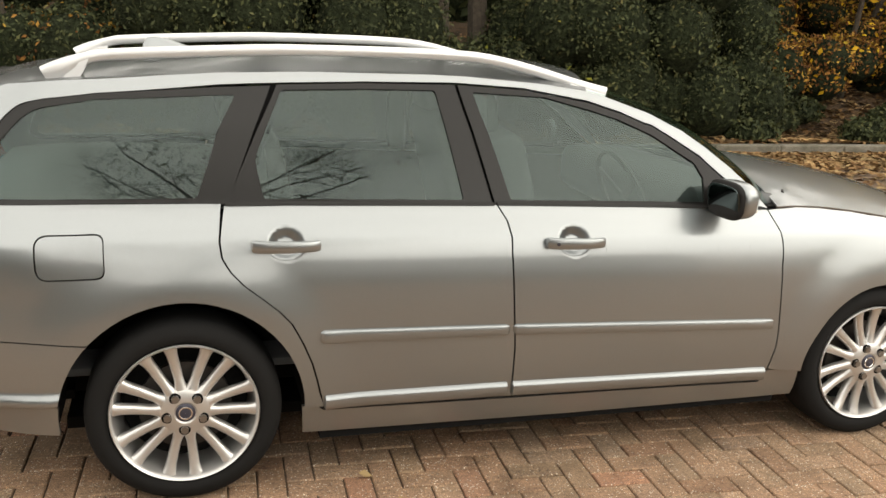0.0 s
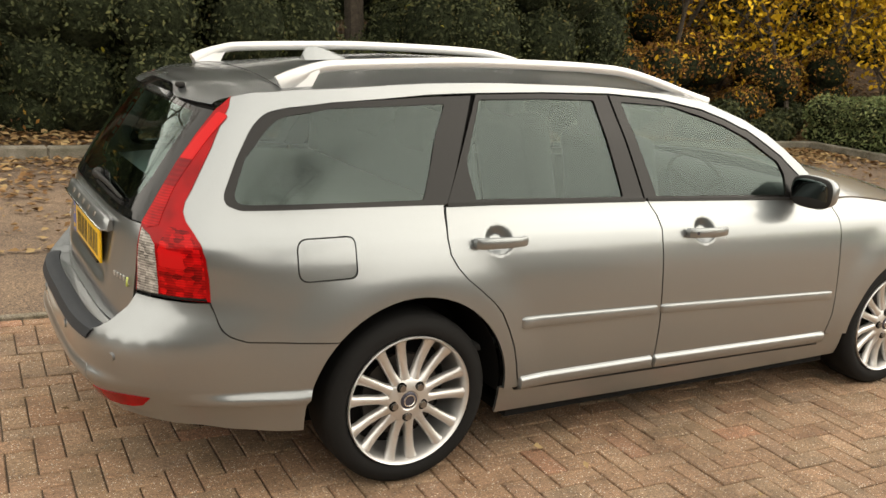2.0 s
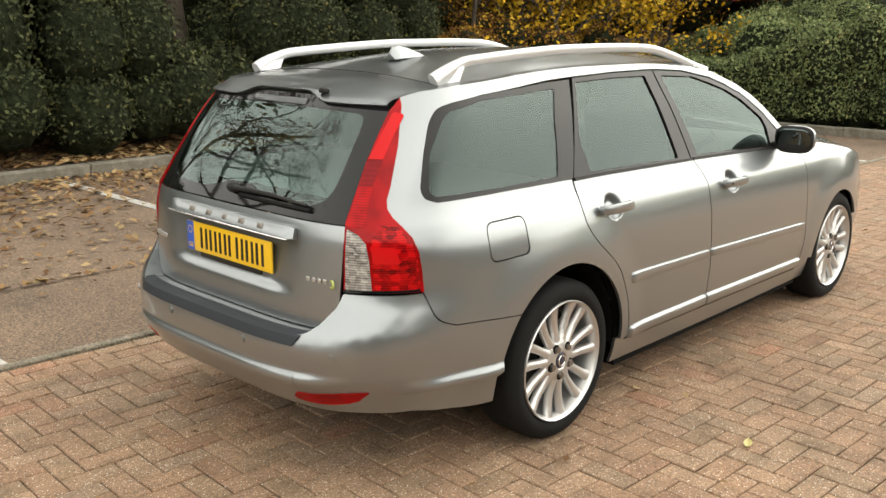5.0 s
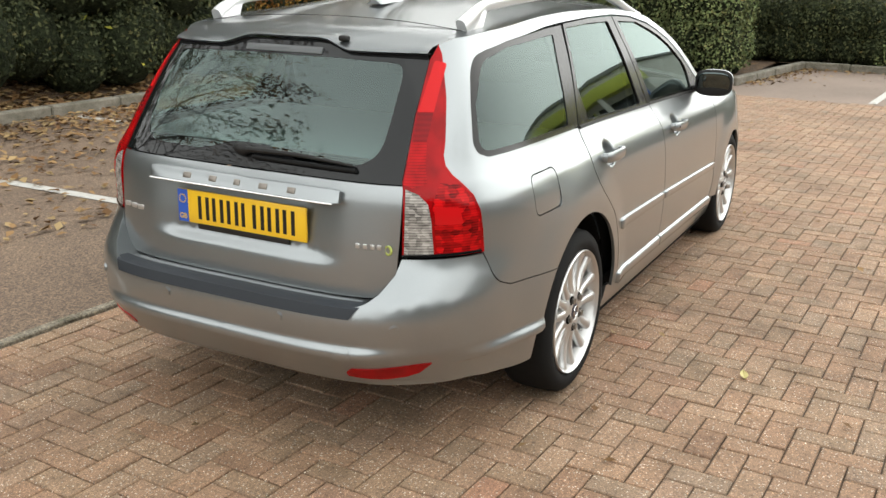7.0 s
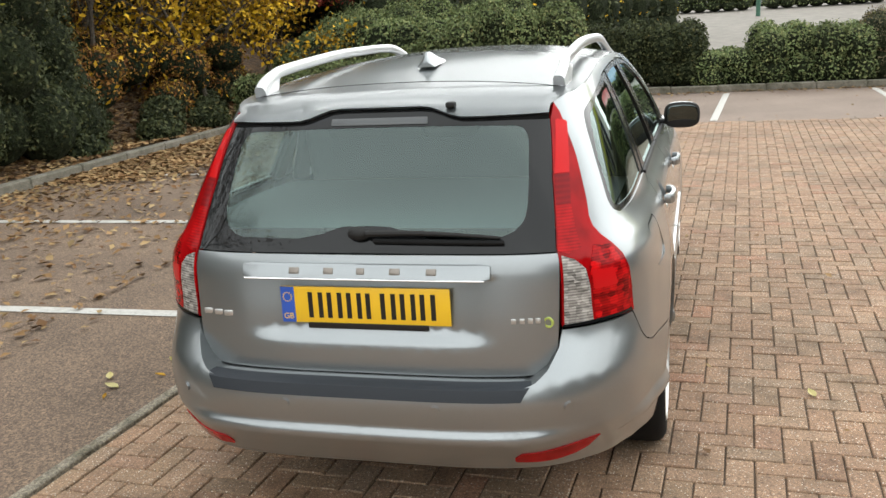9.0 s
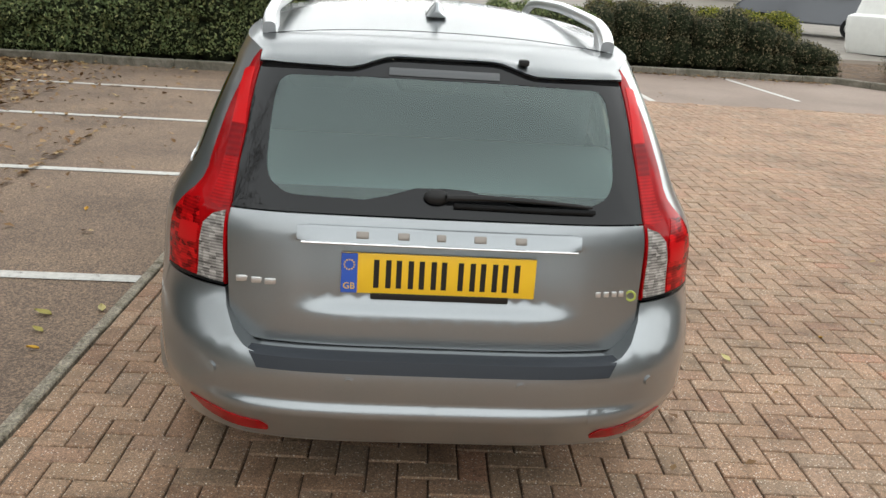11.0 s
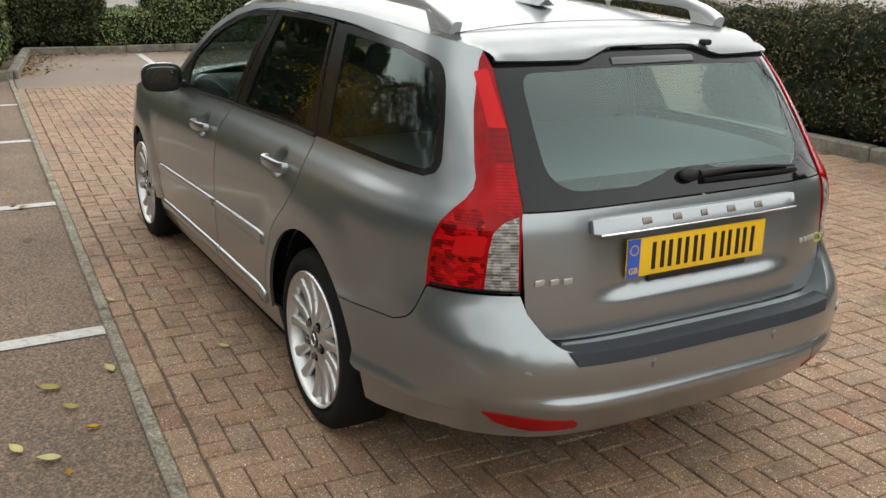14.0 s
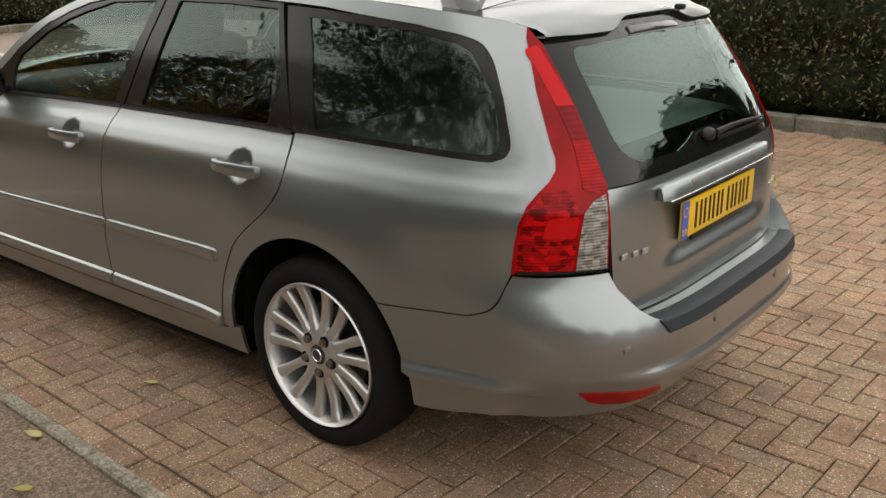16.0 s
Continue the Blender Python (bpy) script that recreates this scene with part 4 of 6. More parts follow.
    for x in (-1.32, 1.32):
        for s in both:
            bm = bmesh.new()
            rows = []
            rr = .378 if x < 0 else .366
            for yy in (.765, .48):
                rows.append([bm.verts.new((x + rr * math.cos(radians(-5 + 190 * k / 24)), s * yy, .30 + rr * math.sin(radians(-5 + 190 * k / 24)))) for k in range(25)])
            for k in range(24):
                bm.faces.new((rows[0][k], rows[0][k + 1], rows[1][k + 1], rows[1][k]))
            bm.faces.new(rows[1])
            part("wheel_housing", bm, LINER_SHADE, car)

    # wheels
    def wheel(x, s):
        w = empty("wheel", (x, s * (.804 if x < 0 else .800), .301))
        w.parent = car
        w["label"] = "silver multi-spoke alloy wheel with black tyre"
        tyre = lathe([(.228, -.165), (.236, -.185), (.26, -.195), (.288, -.185), (.300, -.172), (.303, -.15), (.304, -.10), (.303, -.045), (.300, -.022), (.290, -.008), (.270, .003), (.248, .004), (.235, -.003), (.226, -.018)], 64)
        part("tyre", tyre, RUBBER, w, "black rubber tyre")
        rim = lathe([(.228, -.012), (.2300, .000), (.227, .005), (.222, .001), (.218, -.010), (.213, -.028), (.209, -.05), (.204, -.10), (.200, -.15), (.222, -.17), (.226, -.165)], 64)
        r = part("rim", rim, ALLOY, w)
        hub = lathe([(.0005, -.012), (.030, -.012), (.036, -.008), (.068, -.0105), (.079, -.017), (.085, -.045), (.05, -.06), (.0005, -.06)], 40)
        part("hub", hub, ALLOY, r)
        for lean in (-1, 1):
            bm = bmesh.new()
            rows = []
            for i in range(11):
                t = i / 10
                rr = .060 + .161 * t
                a = radians(lean * (12.6 - 1.6 * ease(0, .9, t)))
                wide = .0130 + .0080 * (1 - ease(0, .30, t)) + .0045 * t + .0045 * ease(.82, 1, t)
                fy = -.011 - .010 * math.sin(math.pi * t) + .004 * t
                deep = .030 - .008 * t
                rows.append([bm.verts.new((rr * math.sin(a) + dx * math.cos(a), y, rr * math.cos(a) - dx * math.sin(a)))
                             for dx, y in ((-wide, fy - deep), (-wide, fy - .008), (-wide * .55, fy - .001), (wide * .55, fy - .001), (wide, fy - .008), (wide, fy - deep))])
            for p, q in zip(rows, rows[1:]):
                for i in range(5):
                    bm.faces.new((p[i], p[i + 1], q[i + 1], q[i]))
            spoke_mesh = None
            for k in range(7):
                if spoke_mesh is None:
                    sp = part("spoke", bm, ALLOY, r, angle=50)
                    spoke_mesh = sp.data
                else:
                    sp = new("spoke", spoke_mesh)
                    sp.parent = r
                sp.matrix_basis = pose(0, 0, 0, 0, 180 - 360 / 7 * k, 0)
        for k in range(5):
            a = math.radians(72 * k + 90 + 36)
            bm = bmesh.new()
            bmesh.ops.create_cone(bm, cap_ends=True, segments=6, radius1=.0125, radius2=.011, depth=.018, matrix=Matrix.Translation((.057 * math.cos(a), -.008, .057 * math.sin(a))) @ pose(0, 0, 0, 90))
            part("wheel_bolt", bm, BOLT, r, "dull steel wheel bolt")
            # black ring on the hub face, painted as the shade of a bolt hole
            bm = lathe([(.012, -.0085), (.0185, -.0095), (.0185, -.014), (.012, -.014)], 20, True)
            bmesh.ops.transform(bm, matrix=Matrix.Translation((.057 * math.cos(a), 0, .057 * math.sin(a))), verts=bm.verts)
            part("bolt_recess", bm, LINER_SHADE, r)
        part("centre_cap", lathe([(.0005, -.004), (.022, -.005), (.030, -.009), (.031, -.014)], 28), BADGE, r, "dark centre cap")
        part("cap_ring", lathe([(.017, -.0045), (.018, -.003), (.021, -.003), (.022, -.005)], 28), CHROME, r)
        disc = lathe([(.06, -.075), (.145, -.075), (.145, -.095), (.06, -.095)], 40, True)
        part("brake_disc", disc, STEEL, w, "worn steel brake disc")
        part("wheel_back", lathe([(.0005, -.115), (.188, -.115), (.198, -.13)], 32), LINER_SHADE, w)
        w.rotation_euler = (0, 0, math.pi if s < 0 else 0)
        return w
    for x in (-1.32, 1.239):
        for s in both:
            w = wheel(x, s)
            w.rotation_euler.rotate(Euler((0, radians(4 if x < 0 else 17), 0)))

    # cabin
    bm = block(2.6, 1.30, .03, (-.7, 0, .40), .01)
    block(.95, 1.22, .03, (-1.62, 0, .62), .01, 1, bm)
    part("cabin_floor", bm, FABRIC, car)
    bm = bmesh.new()
    block(.42, 1.36, .22, (.72, 0, .86), .07, 3, bm)
    part("dashboard", bm, PLASTIC, car, "dark moulded dashboard")
    bm = lathe([(.178, 0), (.188, .012), (.198, 0), (.188, -.012)], 36, True)
    bmesh.ops.transform(bm, matrix=Matrix.Translation((.36, -.34, .90)) @ pose(0, 0, 0, 0, 0, 90) @ pose(0, 0, 0, -24, 0, 0), verts=bm.verts)
    wheel_ob = part("steering_wheel", bm, PLASTIC, car, "black steering wheel")
    for a in (0, 120, 240):
        bm = block(.03, .012, .17, (0, 0, .095), .005)
        bmesh.ops.transform(bm, matrix=Matrix.Translation((.36, -.34, .90)) @ pose(0, 0, 0, 0, 0, 90) @ pose(0, 0, 0, -24, 0, 0) @ pose(0, 0, 0, 0, a + 180, 0), verts=bm.verts)
        part("wheel_arm", bm, PLASTIC, wheel_ob)

    def seat(x, y, wide):
        bm = bmesh.new()
        block(.50, wide, .16, (x + .12, y, .56), .05, 3, bm)
        base_part = part("car_seat", bm, FABRIC, car, "charcoal cloth car seat")
        bm = block(.15, wide, .58, (x - .17, y, .88), .055, 3, None, pose(0, 0, 0, 0, -14, 0))
        part("seat_back", bm, FABRIC, base_part)
        for dy in ((0,) if wide < .7 else (-.38, 0, .38)):
            bm = block(.10, .25, .17, (x - .27, y + dy, 1.225 if wide < .7 else 1.16), .045, 3, None, pose(0, 0, 0, 0, -10, 0))
            part("headrest", bm, FABRIC, base_part)
    seat(.0, -.36, .50)
    seat(.0, .36, .50)
    seat(-.85, 0, 1.22)
    bm = bmesh.new()
    rows = []
    for k in range(0, 57, 4):
        x = max(-1.80, xs[k])
        z, y = edge(x), width_at(x, edge(x)) - .03
        rows.append([bm.verts.new((x, y * (j / 6 - 1), z - .018 + .03 * (1 - abs(j / 6 - 1) ** 2.3))) for j in range(13)])
    for a, b in zip(rows, rows[1:]):
        for j in range(12):
            bm.faces.new((a[j], a[j + 1], b[j + 1], b[j]))
    part("headliner", bm, HEADLINER, car)
    for s in both:
        for x in (-.35, -1.10):
            bm = sweep([Vector((x + .02, s * .66, .93)), Vector((x - .0, s * .60, 1.15)), Vector((x + .01, s * .55, 1.30))], lambda i: ring(.045, .018, 8, 3))
            part("inner_pillar", bm, PLASTIC, car)
    bm = bmesh.new()
    rows = []
    for k in range(9):
        x = -1.98 + .86 * k / 8
        rows.append([bm.verts.new((x, (width_at(x, .95) - .06) * (j / 8 - 1), .925 + .012 * math.sin(math.pi * k / 8))) for j in range(17)])
    for a, c in zip(rows, rows[1:]):
        for j in range(16):
            bm.faces.new((a[j], a[j + 1], c[j + 1], c[j]))
    bmesh.ops.solidify(bm, geom=bm.faces[:], thickness=.006)
    part("load_cover", bm, material("grey_load_cover", (.34, .345, .34), .8), car, "pale grey load cover behind the seats")
    part("rear_view_mirror", block(.03, .24, .065, (.30, 0, 1.26), .02), PLASTIC, car)
    draw_in_nose(car)
    return car


build_car()


# ---- ground materials ----
def island_random(m):
    """A random value for each loose piece of a mesh and each object that shares one."""
    geo = m.node_tree.nodes.new("ShaderNodeNewGeometry")
    info = m.node_tree.nodes.new("ShaderNodeObjectInfo")
    add = m.node_tree.nodes.new("ShaderNodeMath")
    add.operation = "ADD"
    link(m, geo.outputs["Random Per Island"], add.inputs[0])
    link(m, info.outputs["Random"], add.inputs[1])
    wrap = m.node_tree.nodes.new("ShaderNodeMath")
    wrap.operation = "FRACT"
    link(m, add.outputs[0], wrap.inputs[0])
    return wrap.outputs[0]


def world_coords(m):
    return m.node_tree.nodes.new("ShaderNodeNewGeometry").outputs["Position"]


BRICK = material("paving_brick", rough=0.85)
tone = ramp(BRICK, island_random(BRICK), [(0.0, (.243, .142, .087)), (.2, (.295, .184, .115)), (.4, (.265, .165, .104)), (.6, (.310, .203, .131)), (.8, (.250, .165, .103)), (.93, (.255, .176, .119)), (1.0, (.302, .162, .100))])
place = world_coords(BRICK)
grain = ramp(BRICK, noise_of(BRICK, 210, 3, .7, place), [(.32, (.5, .5, .5)), (.54, (1, 1, 1)), (.63, (1.3, 1.27, 1.22)), (.70, (2.7, 2.6, 2.4))])
stain = ramp(BRICK, noise_of(BRICK, 1.1, 6, .65, place), [(.30, (.66, .65, .63)), (.5, (1.06, 1.06, 1.06)), (.7, (1.22, 1.21, 1.17))])
blotch = ramp(BRICK, noise_of(BRICK, 9, 5, .6, place), [(.32, (.72, .72, .70)), (.55, (1, 1, 1))])
pits = ramp(BRICK, noise_of(BRICK, 75, 3, .6, place), [(.33, (.62, .60, .58)), (.47, (1, 1, 1)), (.64, (1.08, 1.07, 1.05)), (.72, (1.7, 1.65, 1.55))])
fleck = node(BRICK, "ShaderNodeTexVoronoi", Scale=150.0, Randomness=1.0)
link(BRICK, place, fleck.inputs["Vector"])
pick = node(BRICK, "ShaderNodeSeparateColor")
link(BRICK, fleck.outputs["Color"], pick.inputs[0])
few = ramp(BRICK, pick.outputs[0], [(.86, (0, 0, 0)), (.90, (1, 1, 1))])
chip = ramp(BRICK, fleck.outputs["Distance"], [(.28, (1, 1, 1)), (.48, (0, 0, 0))])
tone = mixed(BRICK, mixed(BRICK, 1.0, few, chip, "MULTIPLY"), tone, (.62, .55, .46))
base(BRICK, mixed(BRICK, 1.0, mixed(BRICK, 1.0, mixed(BRICK, 1.0, mixed(BRICK, 1.0, tone, pits, "MULTIPLY"), grain, "MULTIPLY"), stain, "MULTIPLY"), blotch, "MULTIPLY"))
bump(BRICK, noise_of(BRICK, 160, 4, .7, place), .55, .004)

JOINT = material("joint_sand", rough=0.95)
place = world_coords(JOINT)
base(JOINT, ramp(JOINT, noise_of(JOINT, 3, 6, .7, place), [(.35, (.062, .045, .031)), (.6, (.112, .079, .053)), (.75, (.075, .070, .038))]))

ASPHALT = material("asphalt", rough=0.9)
place = world_coords(ASPHALT)
fine = ramp(ASPHALT, noise_of(ASPHALT, 85, 4, .8, place), [(.33, (.30, .29, .28)), (.52, (1, 1, 1)), (.66, (2.3, 2.15, 2.0))])
broad = ramp(ASPHALT, noise_of(ASPHALT, .9, 6, .65, place), [(.3, (.110, .078, .055)), (.5, (.160, .113, .079)), (.72, (.207, .146, .098))])
base(ASPHALT, mixed(ASPHALT, 1.0, broad, fine, "MULTIPLY"))
bump(ASPHALT, noise_of(ASPHALT, 110, 4, .75, place), .8, .006)

TARMAC = material("pale_tarmac", rough=0.9)
place = world_coords(TARMAC)
base(TARMAC, mixed(TARMAC, 1.0, ramp(TARMAC, noise_of(TARMAC, .5, 6, .6, place), [(.3, (.17, .125, .098)), (.7, (.24, .185, .148))]), ramp(TARMAC, noise_of(TARMAC, 90, 3, .7, place), [(.35, (.7, .7, .7)), (.65, (1.25, 1.25, 1.25))]), "MULTIPLY"))
bump(TARMAC, noise_of(TARMAC, 80, 4, .7, place), .5, .004)

CONCRETE = material("weathered_concrete", rough=0.9)
place = world_coords(CONCRETE)
base(CONCRETE, mixed(CONCRETE, 1.0, ramp(CONCRETE, noise_of(CONCRETE, 5, 6, .7, place), [(.3, (.075, .072, .048)), (.5, (.15, .135, .105)), (.7, (.24, .217, .18))]), ramp(CONCRETE, noise_of(CONCRETE, 120, 3, .7, place), [(.35, (.6, .6, .6)), (.65, (1.3, 1.3, 1.3))]), "MULTIPLY"))
bump(CONCRETE, noise_of(CONCRETE, 60, 5, .7, place), .7, .006)

EDGING = material("pale_edging_stone", rough=0.9)
place = world_coords(EDGING)
base(EDGING, mixed(EDGING, 1.0, ramp(EDGING, noise_of(EDGING, 7, 6, .7, place), [(.3, (.12, .105, .07)), (.5, (.22, .195, .15)), (.7, (.32, .285, .225))]), ramp(EDGING, noise_of(EDGING, 75, 4, .8, place), [(.33, (.35, .34, .32)), (.5, (1, 1, 1)), (.66, (1.8, 1.75, 1.65))]), "MULTIPLY"))
bump(EDGING, noise_of(EDGING, 60, 5, .7, place), .9, .010)

LINE = material("worn_white_paint", rough=0.8)
place = world_coords(LINE)
base(LINE, ramp(LINE, noise_of(LINE, 30, 6, .75, place), [(.30, (.13, .12, .11)), (.40, (.40, .385, .355)), (.6, (.50, .485, .45))]))
bump(LINE, noise_of(LINE, 90, 4), .5, .003)

SOIL = material("leaf_strewn_soil", rough=0.95)
place = world_coords(SOIL)
base(SOIL, ramp(SOIL, noise_of(SOIL, 7, 6, .7, place), [(.32, (.03, .02, .012)), (.5, (.085, .05, .025)), (.68, (.16, .09, .035))]))
bump(SOIL, noise_of(SOIL, 14, 6, .7, place), 1.0, .05)

BARK = material("grey_brown_bark", rough=0.95)
place = world_coords(BARK)
base(BARK, ramp(BARK, noise_of(BARK, 18, 6, .7, place), [(.3, (.028, .021, .015)), (.55, (.068, .053, .038)), (.75, (.10, .088, .06))]))
bump(BARK, noise_of(BARK, 40, 6, .75, place), .9, .02)


def leaf_material(name, stops, rough=0.7):
    m = material(name, rough=rough, spec=0.12)
    base(m, mixed(m, 1.0, ramp(m, island_random(m), stops), ramp(m, noise_of(m, 1.3, 3, .5, world_coords(m)), [(.3, (.6, .6, .6)), (.7, (1.25, 1.25, 1.25))]), "MULTIPLY"))
    return m


DARK_GREEN = leaf_material("dark_green_leaf", [(0, (.028, .036, .017)), (.5, (.048, .057, .025)), (.85, (.074, .082, .034)), (.98, (.105, .105, .043)), (1, (.16, .125, .045))])
HEDGE_GREEN = leaf_material("hedge_green_leaf", [(0, (.088, .119, .049)), (.4, (.140, .178, .072)), (.8, (.195, .228, .094)), (1, (.265, .265, .11))])
CLIPPED = leaf_material("clipped_brown_green_leaf", [(0, (.045, .046, .024)), (.5, (.098, .094, .050)), (.85, (.165, .140, .078)), (1, (.235, .175, .098))])
LIME_LEAF = leaf_material("yellow_green_leaf", [(0, (.06, .08, .015)), (.5, (.15, .16, .025)), (1, (.30, .27, .04))])
YELLOW_LEAF = leaf_material("yellow_autumn_leaf", [(0, (.22, .12, .012)), (.4, (.48, .28, .015)), (.8, (.65, .42, .03)), (1, (.30, .22, .03))])
RUST_LEAF = leaf_material("rust_autumn_leaf", [(0, (.07, .03, .012)), (.35, (.15, .065, .018)), (.7, (.26, .13, .03)), (.9, (.40, .24, .04)), (1, (.08, .07, .02))])
RED_LEAF = leaf_material("red_autumn_leaf", [(0, (.12, .012, .012)), (.6, (.28, .03, .025)), (1, (.20, .08, .03))])
LITTER = leaf_material("fallen_leaf_litter", [(0, (.11, .055, .025)), (.3, (.22, .125, .055)), (.6, (.30, .19, .09)), (.85, (.36, .26, .13)), (1, (.10, .06, .03))], .7)
# near-black colour that stands in for the shade deep inside foliage
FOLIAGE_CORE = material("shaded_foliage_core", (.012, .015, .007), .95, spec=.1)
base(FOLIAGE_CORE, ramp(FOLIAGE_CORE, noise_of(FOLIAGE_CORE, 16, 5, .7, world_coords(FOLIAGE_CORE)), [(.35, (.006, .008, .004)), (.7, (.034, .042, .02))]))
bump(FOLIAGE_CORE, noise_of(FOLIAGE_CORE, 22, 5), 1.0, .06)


# ---- foliage helpers ----
RNG = np.random.default_rng(7)


def quick_mesh(name, verts, tris, mat):
    me = bpy.data.meshes.new(name)
    me.vertices.add(len(verts))
    me.vertices.foreach_set("co", np.asarray(verts, dtype=np.float32).ravel())
    me.loops.add(tris.size)
    me.loops.foreach_set("vertex_index", tris.astype(np.int32).ravel())
    me.polygons.add(len(tris))
    me.polygons.foreach_set("loop_start", np.arange(0, tris.size, 3, dtype=np.int32))
    me.update(calc_edges=True)
    me.materials.append(mat)
    return me


def leaf_mesh(name, centres, facing, sizes, mat, slim=0.55, spread=0.7):
    """Folded leaves of two facets at each centre, roughly facing the given way."""
    n = len(centres)
    face = facing + RNG.normal(0, spread, (n, 3))
    face /= np.linalg.norm(face, axis=1, keepdims=True) + 1e-9
    rand = RNG.normal(0, 1, (n, 3))
    along = np.cross(face, rand)
    along /= np.linalg.norm(along, axis=1, keepdims=True) + 1e-9
    side = np.cross(face, along)
    s = sizes[:, None]
    tip = centres + along * s * .5
    foot = centres - along * s * .5
    left = centres + side * s * slim * .5 + face * s * .10 + along * s * .05
    right = centres - side * s * slim * .5 + face * s * .10 + along * s * .05
    verts = np.stack([foot, left, tip, right], 1).reshape(-1, 3)
    k = np.arange(n)[:, None] * 4
    tris = np.concatenate([k + np.array([[0, 2, 1]]), k + np.array([[0, 3, 2]])], 1).reshape(-1, 3)
    return quick_mesh(name, verts, tris, mat)


def blob_points(blobs, count, depth=.18):
    """Points in the outer shell of a union of ellipsoids, and the outward ways."""
    blobs = np.array(blobs, dtype=float)
    area = (blobs[:, 3] * blobs[:, 4] + blobs[:, 4] * blobs[:, 5] + blobs[:, 3] * blobs[:, 5])
    pick = RNG.choice(len(blobs), count, p=area / area.sum())
    d = RNG.normal(0, 1, (count, 3))
    d /= np.linalg.norm(d, axis=1, keepdims=True)
    d[:, 2] = np.where(d[:, 2] < -.5, -d[:, 2], d[:, 2])
    b = blobs[pick]
    r = 1 - depth * RNG.random(count) ** 1.5 + RNG.normal(0, .05, count)
    p = b[:, :3] + d * b[:, 3:6] * r[:, None]
    keep = p[:, 2] > .02
    for x, y, z, a, bb, c in blobs:
        q = (p - (x, y, z)) / (a, bb, c)
        keep &= (q * q).sum(1) > .62
    nrm = d / b[:, 3:6]
    nrm /= np.linalg.norm(nrm, axis=1, keepdims=True)
    return p[keep], nrm[keep]


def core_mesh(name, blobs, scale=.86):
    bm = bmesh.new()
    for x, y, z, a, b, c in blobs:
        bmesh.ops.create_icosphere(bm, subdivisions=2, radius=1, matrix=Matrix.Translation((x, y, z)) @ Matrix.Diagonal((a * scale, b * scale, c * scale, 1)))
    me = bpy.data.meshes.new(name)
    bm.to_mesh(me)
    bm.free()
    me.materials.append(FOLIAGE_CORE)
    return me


def shrub(name, blobs, count, size, mat, label, category="hedge", group="", extra=None, slim=.5, spread=.8, core=True):
    x = sum(b[0] for b in blobs) / len(blobs)
    y = sum(b[1] for b in blobs) / len(blobs)
    thing = empty(name, (x, y, 0))
    tagged(thing, label, category, group)
    inv = Matrix.Translation((-x, -y, 0))
    p, n = blob_points(blobs, count)
    me = leaf_mesh("foliage", p, n, RNG.uniform(size * .6, size * 1.35, len(p)), mat, slim, spread)
    # the core is a dark filler, painted as shade behind the leaves
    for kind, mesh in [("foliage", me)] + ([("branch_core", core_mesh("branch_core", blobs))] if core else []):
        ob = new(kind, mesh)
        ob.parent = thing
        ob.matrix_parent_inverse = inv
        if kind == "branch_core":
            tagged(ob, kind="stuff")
    if extra:
        mat2, count2, size2 = extra
        p, n = blob_points(blobs, count2)
        ob = new("turning_leaves", leaf_mesh("turning_leaves", p, n, RNG.uniform(size2 * .6, size2 * 1.3, len(p)), mat2))
        ob.parent = thing
        ob.matrix_parent_inverse = inv
    return thing


def hedge_blobs(a, b, width, height, step=.45, wobble=.12, start=0.0):
    """Ellipsoids that fill a hedge from a to b in plan."""
    a, b = np.array(a, float), np.array(b, float)
    length = np.linalg.norm(b - a)
    out = []
    n = max(2, int(length / step))
    across = np.array([-(b - a)[1], (b - a)[0]]) / length
    for k in range(n + 1):
        c = a + (b - a) * k / n
        h = height(k / n) if callable(height) else height
        for row in (-.28, .28):
            q = c + across * row * width + RNG.normal(0, wobble * .4, 2)
            hh = h * (1 + RNG.normal(0, wobble * .35))
            out.append((q[0], q[1], start + hh * .30, step * .95, width * .33, hh * .36))
            out.append((q[0] + RNG.normal(0, .05), q[1], start + hh * .66, step * .95, width * .32, hh * .36))
    return out


